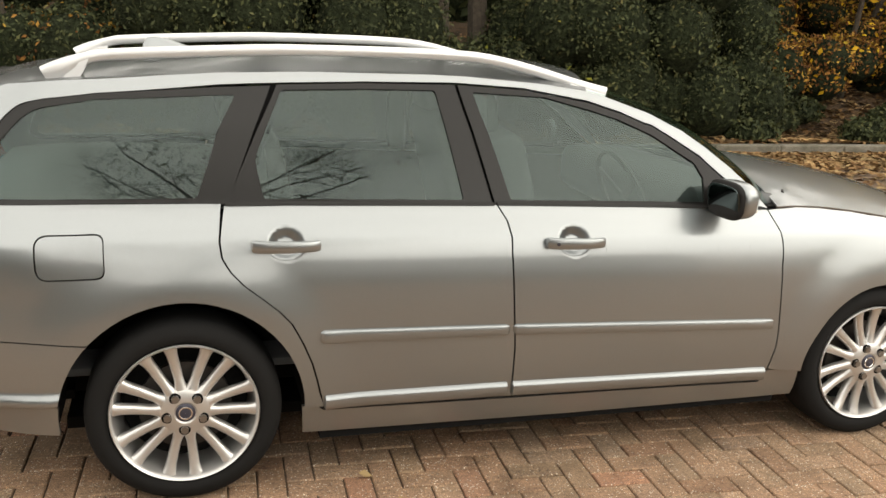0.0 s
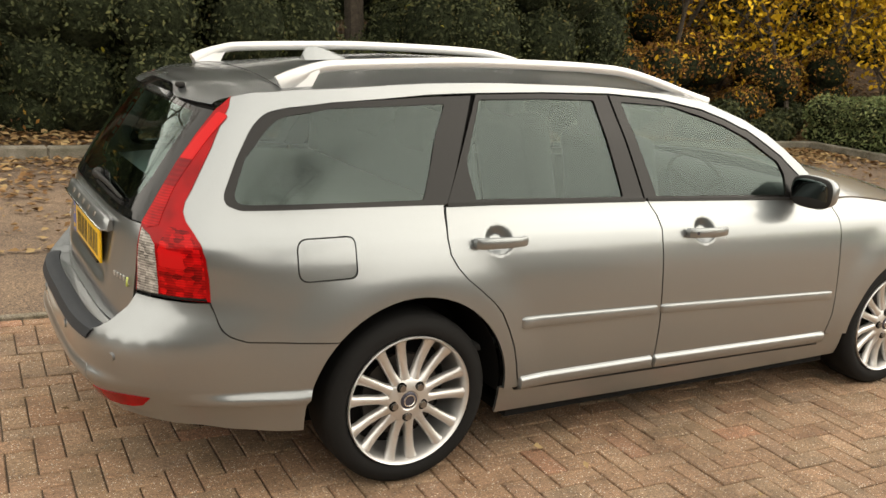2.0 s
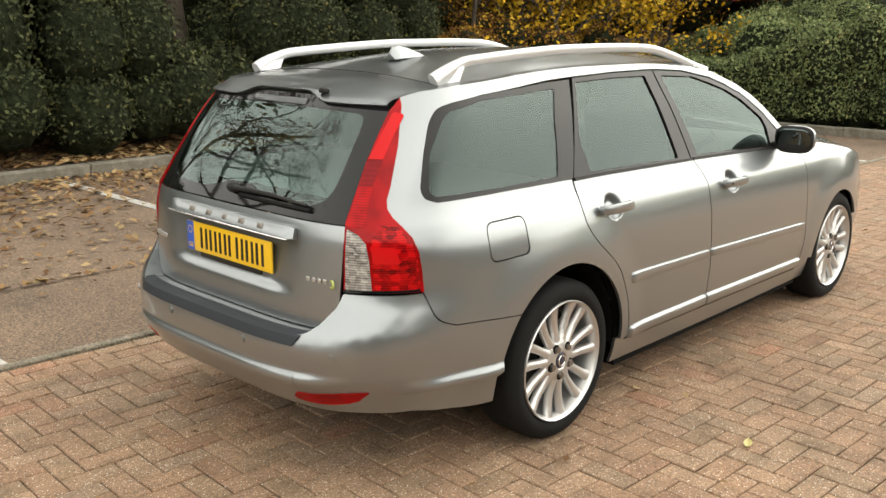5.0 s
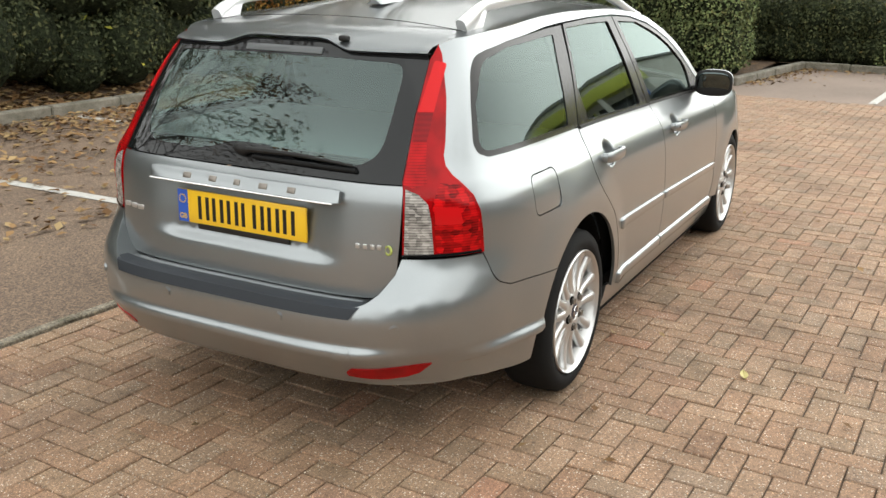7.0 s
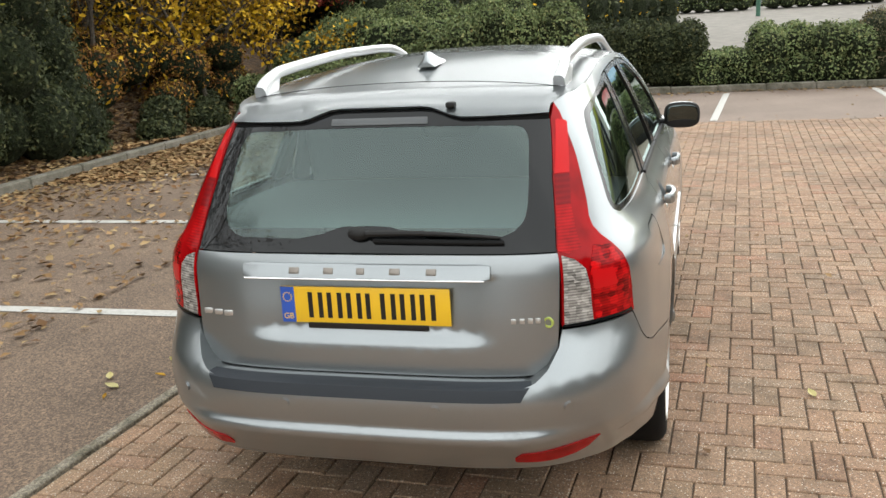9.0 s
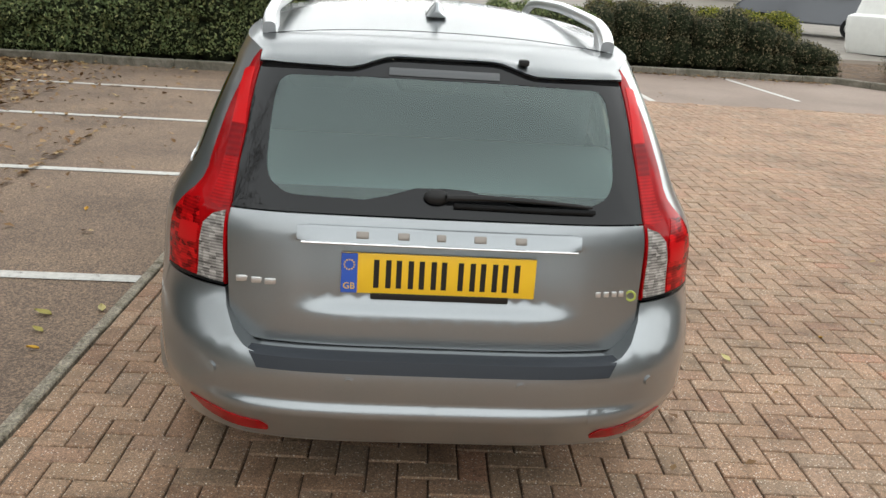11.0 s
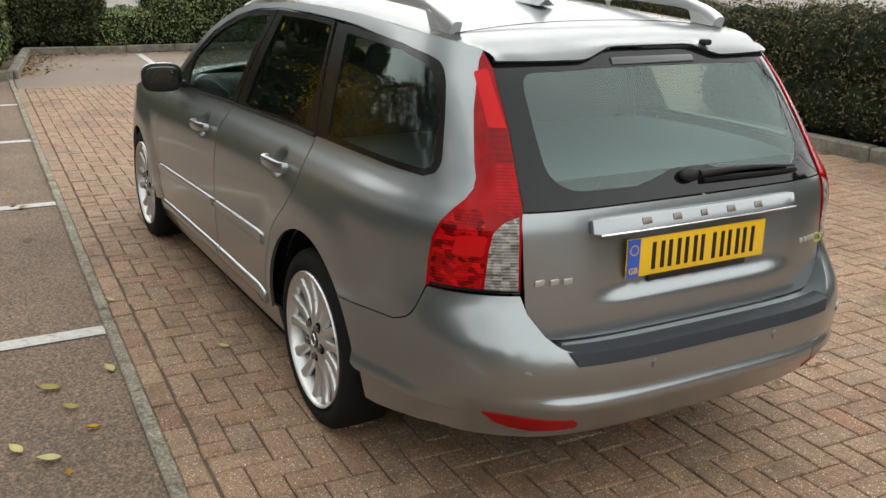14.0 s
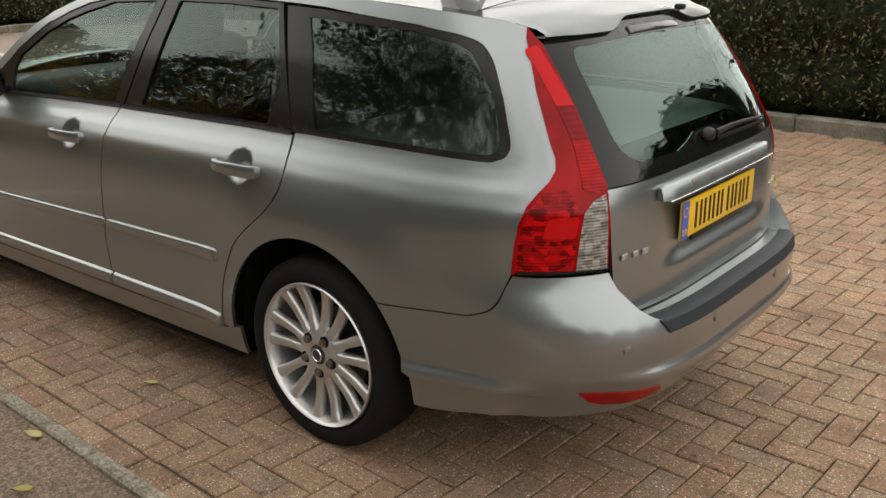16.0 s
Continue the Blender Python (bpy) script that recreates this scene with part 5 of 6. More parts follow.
def branch_tree(name, at, height, trunk, limbs, crown, leaf, mat, label, leafy=1.0, lean=0.0, low=.35, spread=1.0, seed=1):
    """A tapered trunk with forked limbs and twigs, and a crown of single leaves."""
    rnd = random.Random(seed)
    thing = empty(name, at)
    tagged(thing, label, "tree")
    bm = bmesh.new()
    tips = []

    def limb(p, d, length, r, level):
        n = 5 if level < 2 else 3
        pts = [p]
        q, dd = p.copy(), d.copy()
        for _ in range(n):
            dd = (dd + Vector((rnd.gauss(0, .16), rnd.gauss(0, .16), rnd.gauss(.04, .10)))).normalized()
            q = q + dd * length / n
            pts.append(q.copy())
        sides = 8 if level == 0 else 6 if level == 1 else 4
        rings = []
        for i, c in enumerate(pts):
            t = r * (1 - .75 * i / n)
            side = dd.orthogonal().normalized()
            up = dd.cross(side)
            rings.append([bm.verts.new(c + (side * math.cos(2 * math.pi * k / sides) + up * math.sin(2 * math.pi * k / sides)) * t) for k in range(sides)])
        for a, b in zip(rings, rings[1:]):
            for k in range(sides):
                bm.faces.new((a[k], a[(k + 1) % sides], b[(k + 1) % sides], b[k]))
        if level >= 2:
            tips.extend(pts[1:])
        if level < 3:
            count = limbs if level == 0 else 5 if level == 1 else 4
            for k in range(count):
                t = low + (1 - low) * (k + rnd.random() * .7) / count if level == 0 else .25 + .75 * (k + rnd.random()) / count
                i = min(n - 1, int(t * n))
                c = pts[i].lerp(pts[i + 1], t * n - i)
                a = rnd.uniform(0, 2 * math.pi)
                out = Vector((math.cos(a) * spread, math.sin(a) * spread, rnd.uniform(.15, .9) if level == 0 else rnd.uniform(-.2, .7)))
                limb(c, (out + dd * .5).normalized(), length * (rnd.uniform(.42, .6) if level == 0 else rnd.uniform(.4, .62)), r * (1 - .6 * t) * .5, level + 1)
    limb(Vector((0, 0, -.05)), Vector((lean, 0, 1)).normalized(), height, trunk, 0)
    part("trunk", bm, BARK, thing)
    if leafy > 0 and tips:
        c = np.array([tuple(t) for t in tips])
        m = int(crown * leafy)
        p = c[RNG.integers(0, len(c), m)] + RNG.normal(0, .16, (m, 3))
        ob = new("crown", leaf_mesh("crown", p, np.tile([0, 0, 1.0], (m, 1)), RNG.uniform(leaf * .6, leaf * 1.3, m), mat, .6, 1.2))
        ob.parent = thing
    return thing


# ---- ground ----
def grid_sheet(name, x0, x1, y0, y1, nx, ny, height, mat):
    verts = [(x0 + (x1 - x0) * i / nx, y0 + (y1 - y0) * j / ny, 0) for i in range(nx + 1) for j in range(ny + 1)]
    verts = [(x, y, height(x, y)) for x, y, _ in verts]
    faces = [(i * (ny + 1) + j, (i + 1) * (ny + 1) + j, (i + 1) * (ny + 1) + j + 1, i * (ny + 1) + j + 1) for i in range(nx) for j in range(ny)]
    ob = mesh_object(name, verts, faces, mat, smooth=True)
    return tagged(ob, kind="structure")


tagged(grid_sheet("ground", -300, 300, -300, 300, 120, 120, lambda x, y: -.010 + (.05 * max(0, min(x, 42) - 19) if x > 19 else 0), JOINT), "dark sandy ground under the paving", "ground")
TURN = Matrix.Rotation(radians(-2.6), 4, "Z")
ORIGIN = Matrix.Translation((0, 1.243, 0)) @ TURN


def strip(name, pts, z, mat, label, category):
    ob = mesh_object(name, [(x, y, z) for x, y in pts], [tuple(range(len(pts)))], mat)
    return tagged(ob, label, category, kind="structure")


def edge_y(x):
    return 1.225 - .0454 * x


strip("asphalt", [(-30, edge_y(-30) + .046), (9.28, edge_y(9.28) + .046), (9.28, 6.05), (-30, 6.05)], -.004, ASPHALT, "grey brown asphalt parking bays", "asphalt")
strip("road", [(8.25, -9.7), (12.8, -8.8), (12.8, .45), (9.28, .85), (9.28, edge_y(9.28) - .02), (8.25, edge_y(8.25) - .02)], -.003, TARMAC, "pale brown tarmac bays by the far kerb", "tarmac")
# unseen pale ground, added to throw more light on the tailgate
strip("tarmac", [(-40, -40), (-9.55, -40), (-9.55, edge_y(-9.55) - .05), (-30, edge_y(-30) - .05), (-40, edge_y(-40) - .05)], -.004, TARMAC, "unseen pale brown tarmac added to lighten the tailgate", "tarmac")
ROADWAY = material("grey_road", (.20, .20, .195), .85)
base(ROADWAY, ramp(ROADWAY, noise_of(ROADWAY, 2, 6, .7, world_coords(ROADWAY)), [(.3, (.15, .135, .115)), (.7, (.23, .205, .175))]))
far_road = grid_sheet("far_road", 17.5, 60, -60, 22, 34, 30, lambda x, y: .004 + -.014 + (.05 * max(0, min(x, 42) - 19) if x > 19 else 0) + .012, ROADWAY)
tagged(far_road, "grey road and car park beyond the shrubs", "road")


def marking(x0, y0, x1, y1, wide=.10):
    d = Vector((x1 - x0, y1 - y0, 0))
    length = d.length
    side = Vector((-d.y, d.x, 0)).normalized() * wide / 2
    n = max(2, int(length / .12))
    bm = bmesh.new()
    rows = []
    for k in range(n + 1):
        c = Vector((x0, y0, .001)) + d * k / n
        j = [RNG.normal(0, .003) for _ in range(2)]
        rows.append([bm.verts.new(c + side * (1 + j[0] * 12)), bm.verts.new(c + side * .9 + Vector((0, 0, .002))), bm.verts.new(c - side * .9 + Vector((0, 0, .002))), bm.verts.new(c - side * (1 + j[1] * 12))])
    for a, b in zip(rows, rows[1:]):
        for i in range(3):
            bm.faces.new((a[i], a[i + 1], b[i + 1], b[i]))
    ob = part("parking_line", bm, LINE, None)
    return tagged(ob, "worn white painted parking bay line", "road marking", "bay lines", "structure")


for x in (-2.50, -.14, 2.22, 4.61, 6.90):
    marking(x, edge_y(x) + .05, x, 5.85)
for x in (-4.9, -7.3):
    marking(x, edge_y(x) + .05, x, 5.85)
marking(8.35, -1.12, 12.3, -1.4)
marking(9.3, -6.2, 12.6, -6.15)
marking(8.3, -3.65, 12.4, -3.75)


def kerb_run(pts, wide, low, high, piece, label, name="kerb", bevel=.015, mat=None):
    """Kerb stones laid end to end along a line in plan; the stone lies on the line's left."""
    run = empty(name, (pts[0][0], pts[0][1], 0))
    tagged(run, label, "kerb", kind="structure")
    cache = {}
    for (x0, y0), (x1, y1) in zip(pts, pts[1:]):
        d = Vector((x1 - x0, y1 - y0, 0))
        count = max(1, round(d.length / piece))
        long = d.length / count
        key = round(long, 4)
        if key not in cache:
            bm = block(long - .006, wide, high - low, (0, wide / 2, (high + low) / 2), bevel, 1)
            ob = part("kerb_stone", bm, mat or CONCRETE, run, smooth=False)
            cache[key] = ob.data
            fresh = True
        else:
            fresh = False
        for k in range(count):
            if not (fresh and k == 0):
                ob = new("kerb_stone", cache[key])
                ob.parent = run
            c = Vector((x0, y0, 0)) + d * ((k + .5) / count) - run.location
            ob.matrix_basis = Matrix.Translation((c.x, c.y, random.uniform(-.004, .004))) @ Matrix.Rotation(math.atan2(d.y, d.x) + random.uniform(-.004, .004), 4, "Z")


kerb_run([(-10, edge_y(-10)), (9.25, edge_y(9.25))], .050, -.05, .014, .91, "flush narrow concrete edging beside the paving", "kerb_edging", .006, EDGING)
kerb_run([(-16, 6.0), (9.25, 6.0)], .13, -.05, .11, .91, "low concrete kerb below the wooded bank")
kerb_run([(9.2, 6.0), (9.2, 1.1), (9.35, .85), (12.7, .35)][::-1], .13, -.05, .12, .91, "concrete kerb round the tall green hedge")
kerb_run([(12.7, .35), (12.7, -8.5), (12.1, -8.85), (11.4, -9.3), (10.7, -9.8), (10.1, -10.4), (8.5, -12.8)][::-1], .13, -.05, .12, .8, "concrete kerb before the low shrubs")
kerb_run([(-9, -4.78), (2.5, -4.88), (2.95, -4.98), (3.2, -5.25), (3.3, -5.7), (3.3, -13)][::-1], .13, -.05, .12, .8, "concrete kerb round the clipped hedge")


# bank under the trees and beds behind the kerbs
def bank_height(x, y):
    return .06 + 1.25 * ease(6.3, 10.5, y) + .05 * math.sin(x * 1.7) * ease(6.2, 7, y) + .04 * math.sin(y * 2.3 + x)


bank = grid_sheet("bank", -26, 26, 6.1, 22, 104, 36, bank_height, SOIL)
tagged(bank, "wooded bank strewn with fallen brown leaves", "bank")
bed = grid_sheet("planting_bed", 9.3, 26, .75, 6.2, 24, 12, lambda x, y: .07, SOIL)
tagged(bed, "soil bed under the tall hedge", "planting bed")
bed = grid_sheet("planting_bed", 12.82, 17.6, -12, .8, 8, 24, lambda x, y: .07, SOIL)
tagged(bed, "soil bed under the low shrubs", "planting bed")
bed = grid_sheet("planting_bed", -9, 3.18, -13, -5.0, 24, 16, lambda x, y: .06, SOIL)
tagged(bed, "soil bed under the clipped hedge", "planting bed")
strip("planting_bed", [(13.1, -8.78), (11.5, -9.45), (10.8, -9.93), (10.2, -10.5), (8.6, -12.9), (13, -16), (17, -11)], .06, SOIL, "soil bed under the mounded hedge", "planting bed")


# ---- hedges and trees ----
shrub("hedge", hedge_blobs((10.0, 6.2), (10.0, 1.15), 1.2, lambda t: .78 + .25 * ease(.1, .5, t) + .62 * ease(.40, .88, t)), 80000, .055, HEDGE_GREEN, "tall loose green hedge behind a concrete kerb", extra=(DARK_GREEN, 16000, .06))
shrub("hedge", hedge_blobs((11.3, 4.3), (11.3, 1.5), 1.5, 1.5), 24000, .065, HEDGE_GREEN, "tall loose green hedge in the planting bed")
shrub("hedge", hedge_blobs((13.5, 1.2), (13.5, -.8), 1.1, 1.2, .5), 30000, .06, DARK_GREEN, "dark green laurel hedge by the far kerb")
shrub("hedge", hedge_blobs((13.4, -1.1), (13.4, -3.6), 1.1, lambda t: .66 + .4 * ease(.1, .4, t), .5), 24000, .055, HEDGE_GREEN, "low rounded green shrubs by the far kerb", "shrub")
shrub("shrub", hedge_blobs((13.7, -4.0), (13.7, -8.5), 1.2, lambda t: 1.22 - .65 * ease(.55, 1, t), .5), 36000, .045, CLIPPED, "low clipped shrubs with yellow green tops", "shrub")
shrub("shrub", [(14.1, y, .80, .46, .5, .42) for y in (-4.2, -4.9, -5.6, -6.3, -7.0, -7.7)], 22000, .045, LIME_LEAF, "yellow green feathery shrubs", "shrub")
mound = []
for k in range(12):
    t = k / 11
    cx, cy = 12.8 - 3.3 * t, -10.1 - 2.75 * t
    h = .55 + .72 * math.sin(math.pi * min(1, .12 + t))
    mound += [(cx + .3, cy - .2, h * .42, .75, .75, h * .55), (cx + 1.0, cy - 1.0, h * .45, .8, .8, h * .58)]
shrub("hedge", mound, 60000, .042, CLIPPED, "rounded mound of clipped dark hedge")
south = hedge_blobs((2.8, -5.62), (-6.5, -5.5), 1.1, 1.2, .42, .06)
shrub("hedge", south, 90000, .040, CLIPPED, "neatly clipped brown green hedge above a kerb", slim=.4)

# wooded bank: dense bushes, thin saplings, autumn leaves
bushes = []
for k in range(34):
    x = -1.6 + 7.4 * (k % 17) / 16 + RNG.normal(0, .12)
    y = 6.75 + .8 * (k // 17) + RNG.normal(0, .15)
    for z in (.55, 1.25, 2.0, 2.8):
        if 1.35 < x < 2.8 and z > 1:
            continue
        bushes.append((x + RNG.normal(0, .12), y + .12 * z + RNG.normal(0, .1), z + .1 + RNG.normal(0, .1), .5, .5, .55))
shrub("bush", bushes, 140000, .056, DARK_GREEN, "dense dark green ivy and laurel bushes", "bush", extra=(LIME_LEAF, 500, .085))
west = []
for k in range(40):
    x = -14 + 12.2 * (k % 20) / 19 + RNG.normal(0, .15)
    y = 7.0 + .9 * (k // 20) + RNG.normal(0, .2)
    for z in (.4, .95) + ((1.7, 2.4) if k >= 20 else ()):
        west.append((x, y + .2 * z, z + RNG.normal(0, .12), .5, .5, .45))
shrub("bush", west, 100000, .054, DARK_GREEN, "dark ivy bushes with rust leaves on the bank", "bush", extra=(RUST_LEAF, 10000, .065))
ivy = [(5.6 + .55 * k + RNG.normal(0, .1), 6.6 + .35 * (k % 3) + RNG.normal(0, .1), .18 + .1 * (k % 3), .42, .32, .22) for k in range(12)]
shrub("ground_ivy", ivy, 9000, .07, DARK_GREEN, "low dark ivy along the kerb", "ivy")
thicket = []
for k in range(36):
    x = 6.2 + 16 * (k % 18) / 17 + RNG.normal(0, .2)
    y = 10.2 + 1.3 * (k // 18) + RNG.normal(0, .3)
    for z in (1.6, 2.5, 3.4, 4.3):
        thicket.append((x, y, z + RNG.normal(0, .15), .7, .7, .65))
shrub("thicket", thicket, 66000, .08, RUST_LEAF, "brown autumn thicket on the bank", "thicket", extra=(DARK_GREEN, 9000, .11))
understory = []
for k in range(60):
    x, y = RNG.uniform(5.6, 11.5), RNG.uniform(7.2, 9.8)
    understory.append((x, y, bank_height(x, y) + RNG.uniform(.15, .9), .4, .4, .35))
shrub("undergrowth", understory, 30000, .06, RUST_LEAF, "tangled brown and orange undergrowth on the bank", "undergrowth", extra=(YELLOW_LEAF, 1600, .09))
greens = [(13.6 + .7 * k, 7.2 + .3 * (k % 2), .40 + .06 * (k % 3) + .07 * k, .7, .6, .62 + .06 * k) for k in range(9)] + [(14.6 + .8 * k, 5.8 - .45 * k, .9 + .15 * (k % 3), .8, .7, .9) for k in range(6)]
shrub("bush", greens, 40000, .06, HEDGE_GREEN, "green spreading bushes at the foot of the bank", "bush")
reds = [(16.2 + .6 * k, 8.5 + .2 * (k % 2), 2.3 + .35 * (k % 3), .6, .5, .6) for k in range(10)]
shrub("bush", reds, 14000, .065, RED_LEAF, "red autumn shrub on the bank", "bush")
back_wall = []
for k in range(46):
    x = -18 + 40 * (k % 23) / 22
    back_wall += [(x, 13 + 1.2 * (k // 23), z, 1.3, 1.0, 1.2) for z in (1.8, 3.6)]
shrub("woodland", back_wall, 26000, .20, DARK_GREEN, "dark woodland behind the bank", "woodland")

crowns = []
for k in range(84):
    x = -3.0 + 32 * (k % 28) / 27 + RNG.normal(0, .5)
    crowns += [(x, 11.2 + 1.7 * (k // 28) + RNG.normal(0, .4), z + RNG.normal(0, .4), 1.6, 1.4, 1.5) for z in ((5.0, 7.4, 9.6) if x < 6 else (4.4, 6.4))]
shrub("woodland", crowns, 64000, .26, DARK_GREEN, "tall dark tree crowns above the bank", "woodland", extra=(RUST_LEAF, 4000, .26), core=False)

east = [(21 + 1.5 * k + RNG.normal(0, .3), 8.6 - .5 * k + RNG.normal(0, .3), z, 1.4, 1.3, 1.4) for k in range(8) for z in (1.4, 2.8, 4.4, 6.0, 7.6)]
shrub("woodland", east, 26000, .24, DARK_GREEN, "tall mixed trees beyond the hedge", "woodland", extra=(YELLOW_LEAF, 1600, .2))

branch_tree("tree", (2.28, 7.5, .3), 7.5, .17, 9, 9000, .12, DARK_GREEN, "ivy-clad tree with a stout brown trunk", .9, seed=3)
branch_tree("tree", (-2.95, 7.5, .4), 7.0, .12, 8, 6000, .11, RUST_LEAF, "slender grey tree on the bank", .5, seed=5)
branch_tree("tree", (1.84, 7.2, .2), 7.0, .10, 8, 6000, .12, DARK_GREEN, "slim leaning tree beside a stout trunk", .9, lean=-.08, seed=8)
branch_tree("tree", (5.2, 8.3, .7), 7.0, .11, 9, 8000, .11, DARK_GREEN, "tall dark green tree on the bank", .8, seed=9)
branch_tree("tree", (-6.5, 8.2, .7), 6.5, .13, 8, 5000, .1, RUST_LEAF, "bare autumn tree with spreading twigs", .25, seed=11)
for k, (x, y) in enumerate(((6.6, 8.2), (7.3, 9.0), (7.9, 7.9), (8.6, 8.8), (9.4, 8.3), (10.1, 9.2), (6.1, 9.4), (8.2, 10.0))):
    branch_tree("sapling", (x, y, bank_height(x, y)), 4.2 + .3 * (k % 3), .045, 9, 900, .085, YELLOW_LEAF if k % 3 == 0 else RUST_LEAF, "thin sapling with sparse autumn leaves", 1.0, low=.12, seed=20 + k)
for k, (x, y) in enumerate(((9.9, 7.1), (10.9, 7.3), (12.1, 7.0), (13.2, 7.5))):
    branch_tree("maple", (x, y, bank_height(x, y)), 3.3, .05, 14, 3400, .105, YELLOW_LEAF, "young maple with bright yellow leaves", 1.0, low=.1, seed=40 + k, spread=1.3)
# trees across the paving, which the car's glass mirrors
branch_tree("tree", (-1.6, -8.0, .05), 4.7, .13, 15, 14000, .05, DARK_GREEN, "nearly bare tree behind the clipped hedge", .7, low=.3, seed=51, spread=1.9)
branch_tree("tree", (-10.5, -11.2, .05), 4.6, .16, 12, 16000, .07, DARK_GREEN, "leafy tree behind the clipped hedge", .9, low=.25, seed=52, spread=1.6)
branch_tree("tree", (-13.0, 7.5, .4), 7.5, .15, 9, 9000, .065, DARK_GREEN, "bare branched tree on the bank", .2, low=.2, seed=53, spread=1.3)

mirrored = []
for k in range(60):
    x = -22.0 + 15.5 * (k % 30) / 29 + RNG.normal(0, .3)
    y = -12.6 - 1.4 * (k // 30) + .045 * max(0, -6 - x) ** 2 * .35 + RNG.normal(0, .3)
    mirrored += [(x, y, z + RNG.normal(0, .35), 1.2, 1.1, 1.2) for z in (1.4, 2.7, 3.9)]
shrub("woodland", mirrored, 40000, .20, DARK_GREEN, "dark trees beyond the clipped hedge", "woodland", extra=(RUST_LEAF, 2500, .2))

# ---- leaves on the ground ----
def litter(name, count, sampler, size, label):
    p = np.array([sampler() for _ in range(count)])
    me = leaf_mesh(name, p, np.tile([0, 0, 1.0], (count, 1)), RNG.uniform(size * .6, size * 1.35, count), LITTER, .62, .22)
    ob = new(name, me)
    return tagged(ob, label, "leaves", kind="stuff")


def bay_spot():
    x = RNG.uniform(-14, 9.1)
    y = 5.98 - min(3.4, RNG.exponential(.55 + .5 * (x < 4)))
    return (x, y, .012 + .012 * RNG.random())


def bank_spot():
    x, y = RNG.uniform(-14, 14), 6.15 + abs(RNG.normal(0, 1.6))
    return (x, y, bank_height(x, y) + .02 + .02 * RNG.random())


litter("fallen_leaves", 9500, bay_spot, .075, "yellow and brown leaves drifted along the kerb")
litter("fallen_leaves", 5200, lambda: (min(9.1, 4.0 + RNG.gamma(2.0, 1.15)), 5.98 - min(2.2, abs(RNG.normal(0, .75))), .012 + .02 * RNG.random()), .085, "thick drift of orange brown leaves by the kerb")
litter("fallen_leaves", 22000, bank_spot, .095, "brown leaves covering the bank")
litter("fallen_leaves", 900, lambda: (RNG.uniform(-10, 9.1), RNG.uniform(2.6, 6), .012), .06, "scattered leaves over the parking bays")
litter("fallen_leaves", 800, lambda: (RNG.uniform(-6, 3), 2.1 + 3.6 * RNG.random() ** .7, .013), .055, "yellow leaves strewn over the bay beside the car")
litter("fallen_leaves", 150, lambda: (RNG.uniform(.6, 9.1), RNG.uniform(1.35, 4.5), .010), .055, "sparse leaves over the asphalt bays")
litter("fallen_leaves", 160, lambda: (RNG.uniform(-6, 13), RNG.uniform(-4.5, .7), .014), .045, "a few small leaves on the brick paving")
litter("fallen_leaves", 700, lambda: (12.65 - RNG.exponential(.15), RNG.uniform(-8.2, .2), .015), .07, "brown leaves along the far kerb")
litter("fallen_leaves", 500, lambda: (lambda q: (9.5 + 3.5 * q, .78 - .52 * q - RNG.exponential(.15), .015))(RNG.random()), .07, "brown leaves in the kerb corner")


def single_leaf(x, y, long, turn, mat, label):
    bm = bmesh.new()
    n = 8
    mid, left, right = [], [], []
    for k in range(n + 1):
        t = k / n
        w = .26 * math.sin(math.pi * t ** .85) * long
        c = long * (t - .5)
        mid.append(bm.verts.new((c, 0, .004 + .010 * t * t)))
        left.append(bm.verts.new((c, w, .009 + .012 * t)))
        right.append(bm.verts.new((c, -w, .011 + .008 * t)))
    for k in range(n):
        bm.faces.new((mid[k], mid[k + 1], left[k + 1], left[k]))
        bm.faces.new((mid[k], right[k], right[k + 1], mid[k + 1]))
    bmesh.ops.remove_doubles(bm, verts=bm.verts, dist=1e-4)
    ob = part("fallen_leaf", bm, mat, None)
    ob.matrix_basis = pose(x, y, 0, 0, 0, turn)
    return tagged(ob, label, "leaf", "single leaves by the kerb")


PALE = leaf_material("pale_yellow_leaf", [(0, (.46, .41, .20)), (1, (.54, .46, .20))], .6)
OLIVE = leaf_material("olive_leaf", [(0, (.24, .22, .07)), (1, (.36, .30, .09))], .6)
OCHRE = leaf_material("ochre_leaf", [(0, (.42, .22, .03)), (1, (.50, .30, .04))], .6)
for x, y, long, turn, mat, label in ((-.573, 1.338, .075, 20, PALE, "pale yellow fallen leaf"), (-.65, 1.563, .10, 70, OLIVE, "olive yellow fallen leaf"), (-.845, 1.518, .07, 60, OLIVE, "olive green fallen leaf on asphalt"),
                                     (-1.034, 1.472, .055, 100, OCHRE, "ochre curled fallen leaf"), (-1.077, 1.71, .075, 30, PALE, "pale yellow fallen leaf"), (-1.184, 1.628, .09, 80, PALE, "pale yellow fallen leaf"),
                                     (-.558, .896, .06, 60, PALE, "pale yellow fallen leaf on brick"), (-1.3, 1.585, .04, 10, OCHRE, "small brown fallen leaf"), (-.62, -1.9, .05, 130, OCHRE, "small brown leaf on brick"), (-.9, -1.35, .07, 20, PALE, "pale yellow leaf on brick"), (.2, 1.2, .06, 45, PALE, "pale yellow fallen leaf"), (1.1, 1.9, .06, 5, OCHRE, "ochre fallen leaf on asphalt")):
    single_leaf(x, y, long * .88, turn, mat, label)


# ---- things beyond the shrubs ----
def far_ground(x):
    return .002 + (.05 * max(0, min(x, 42) - 19) if x > 19 else -.004)


def paint(name, color):
    return material(name, color, .35, .2, .8, .05)


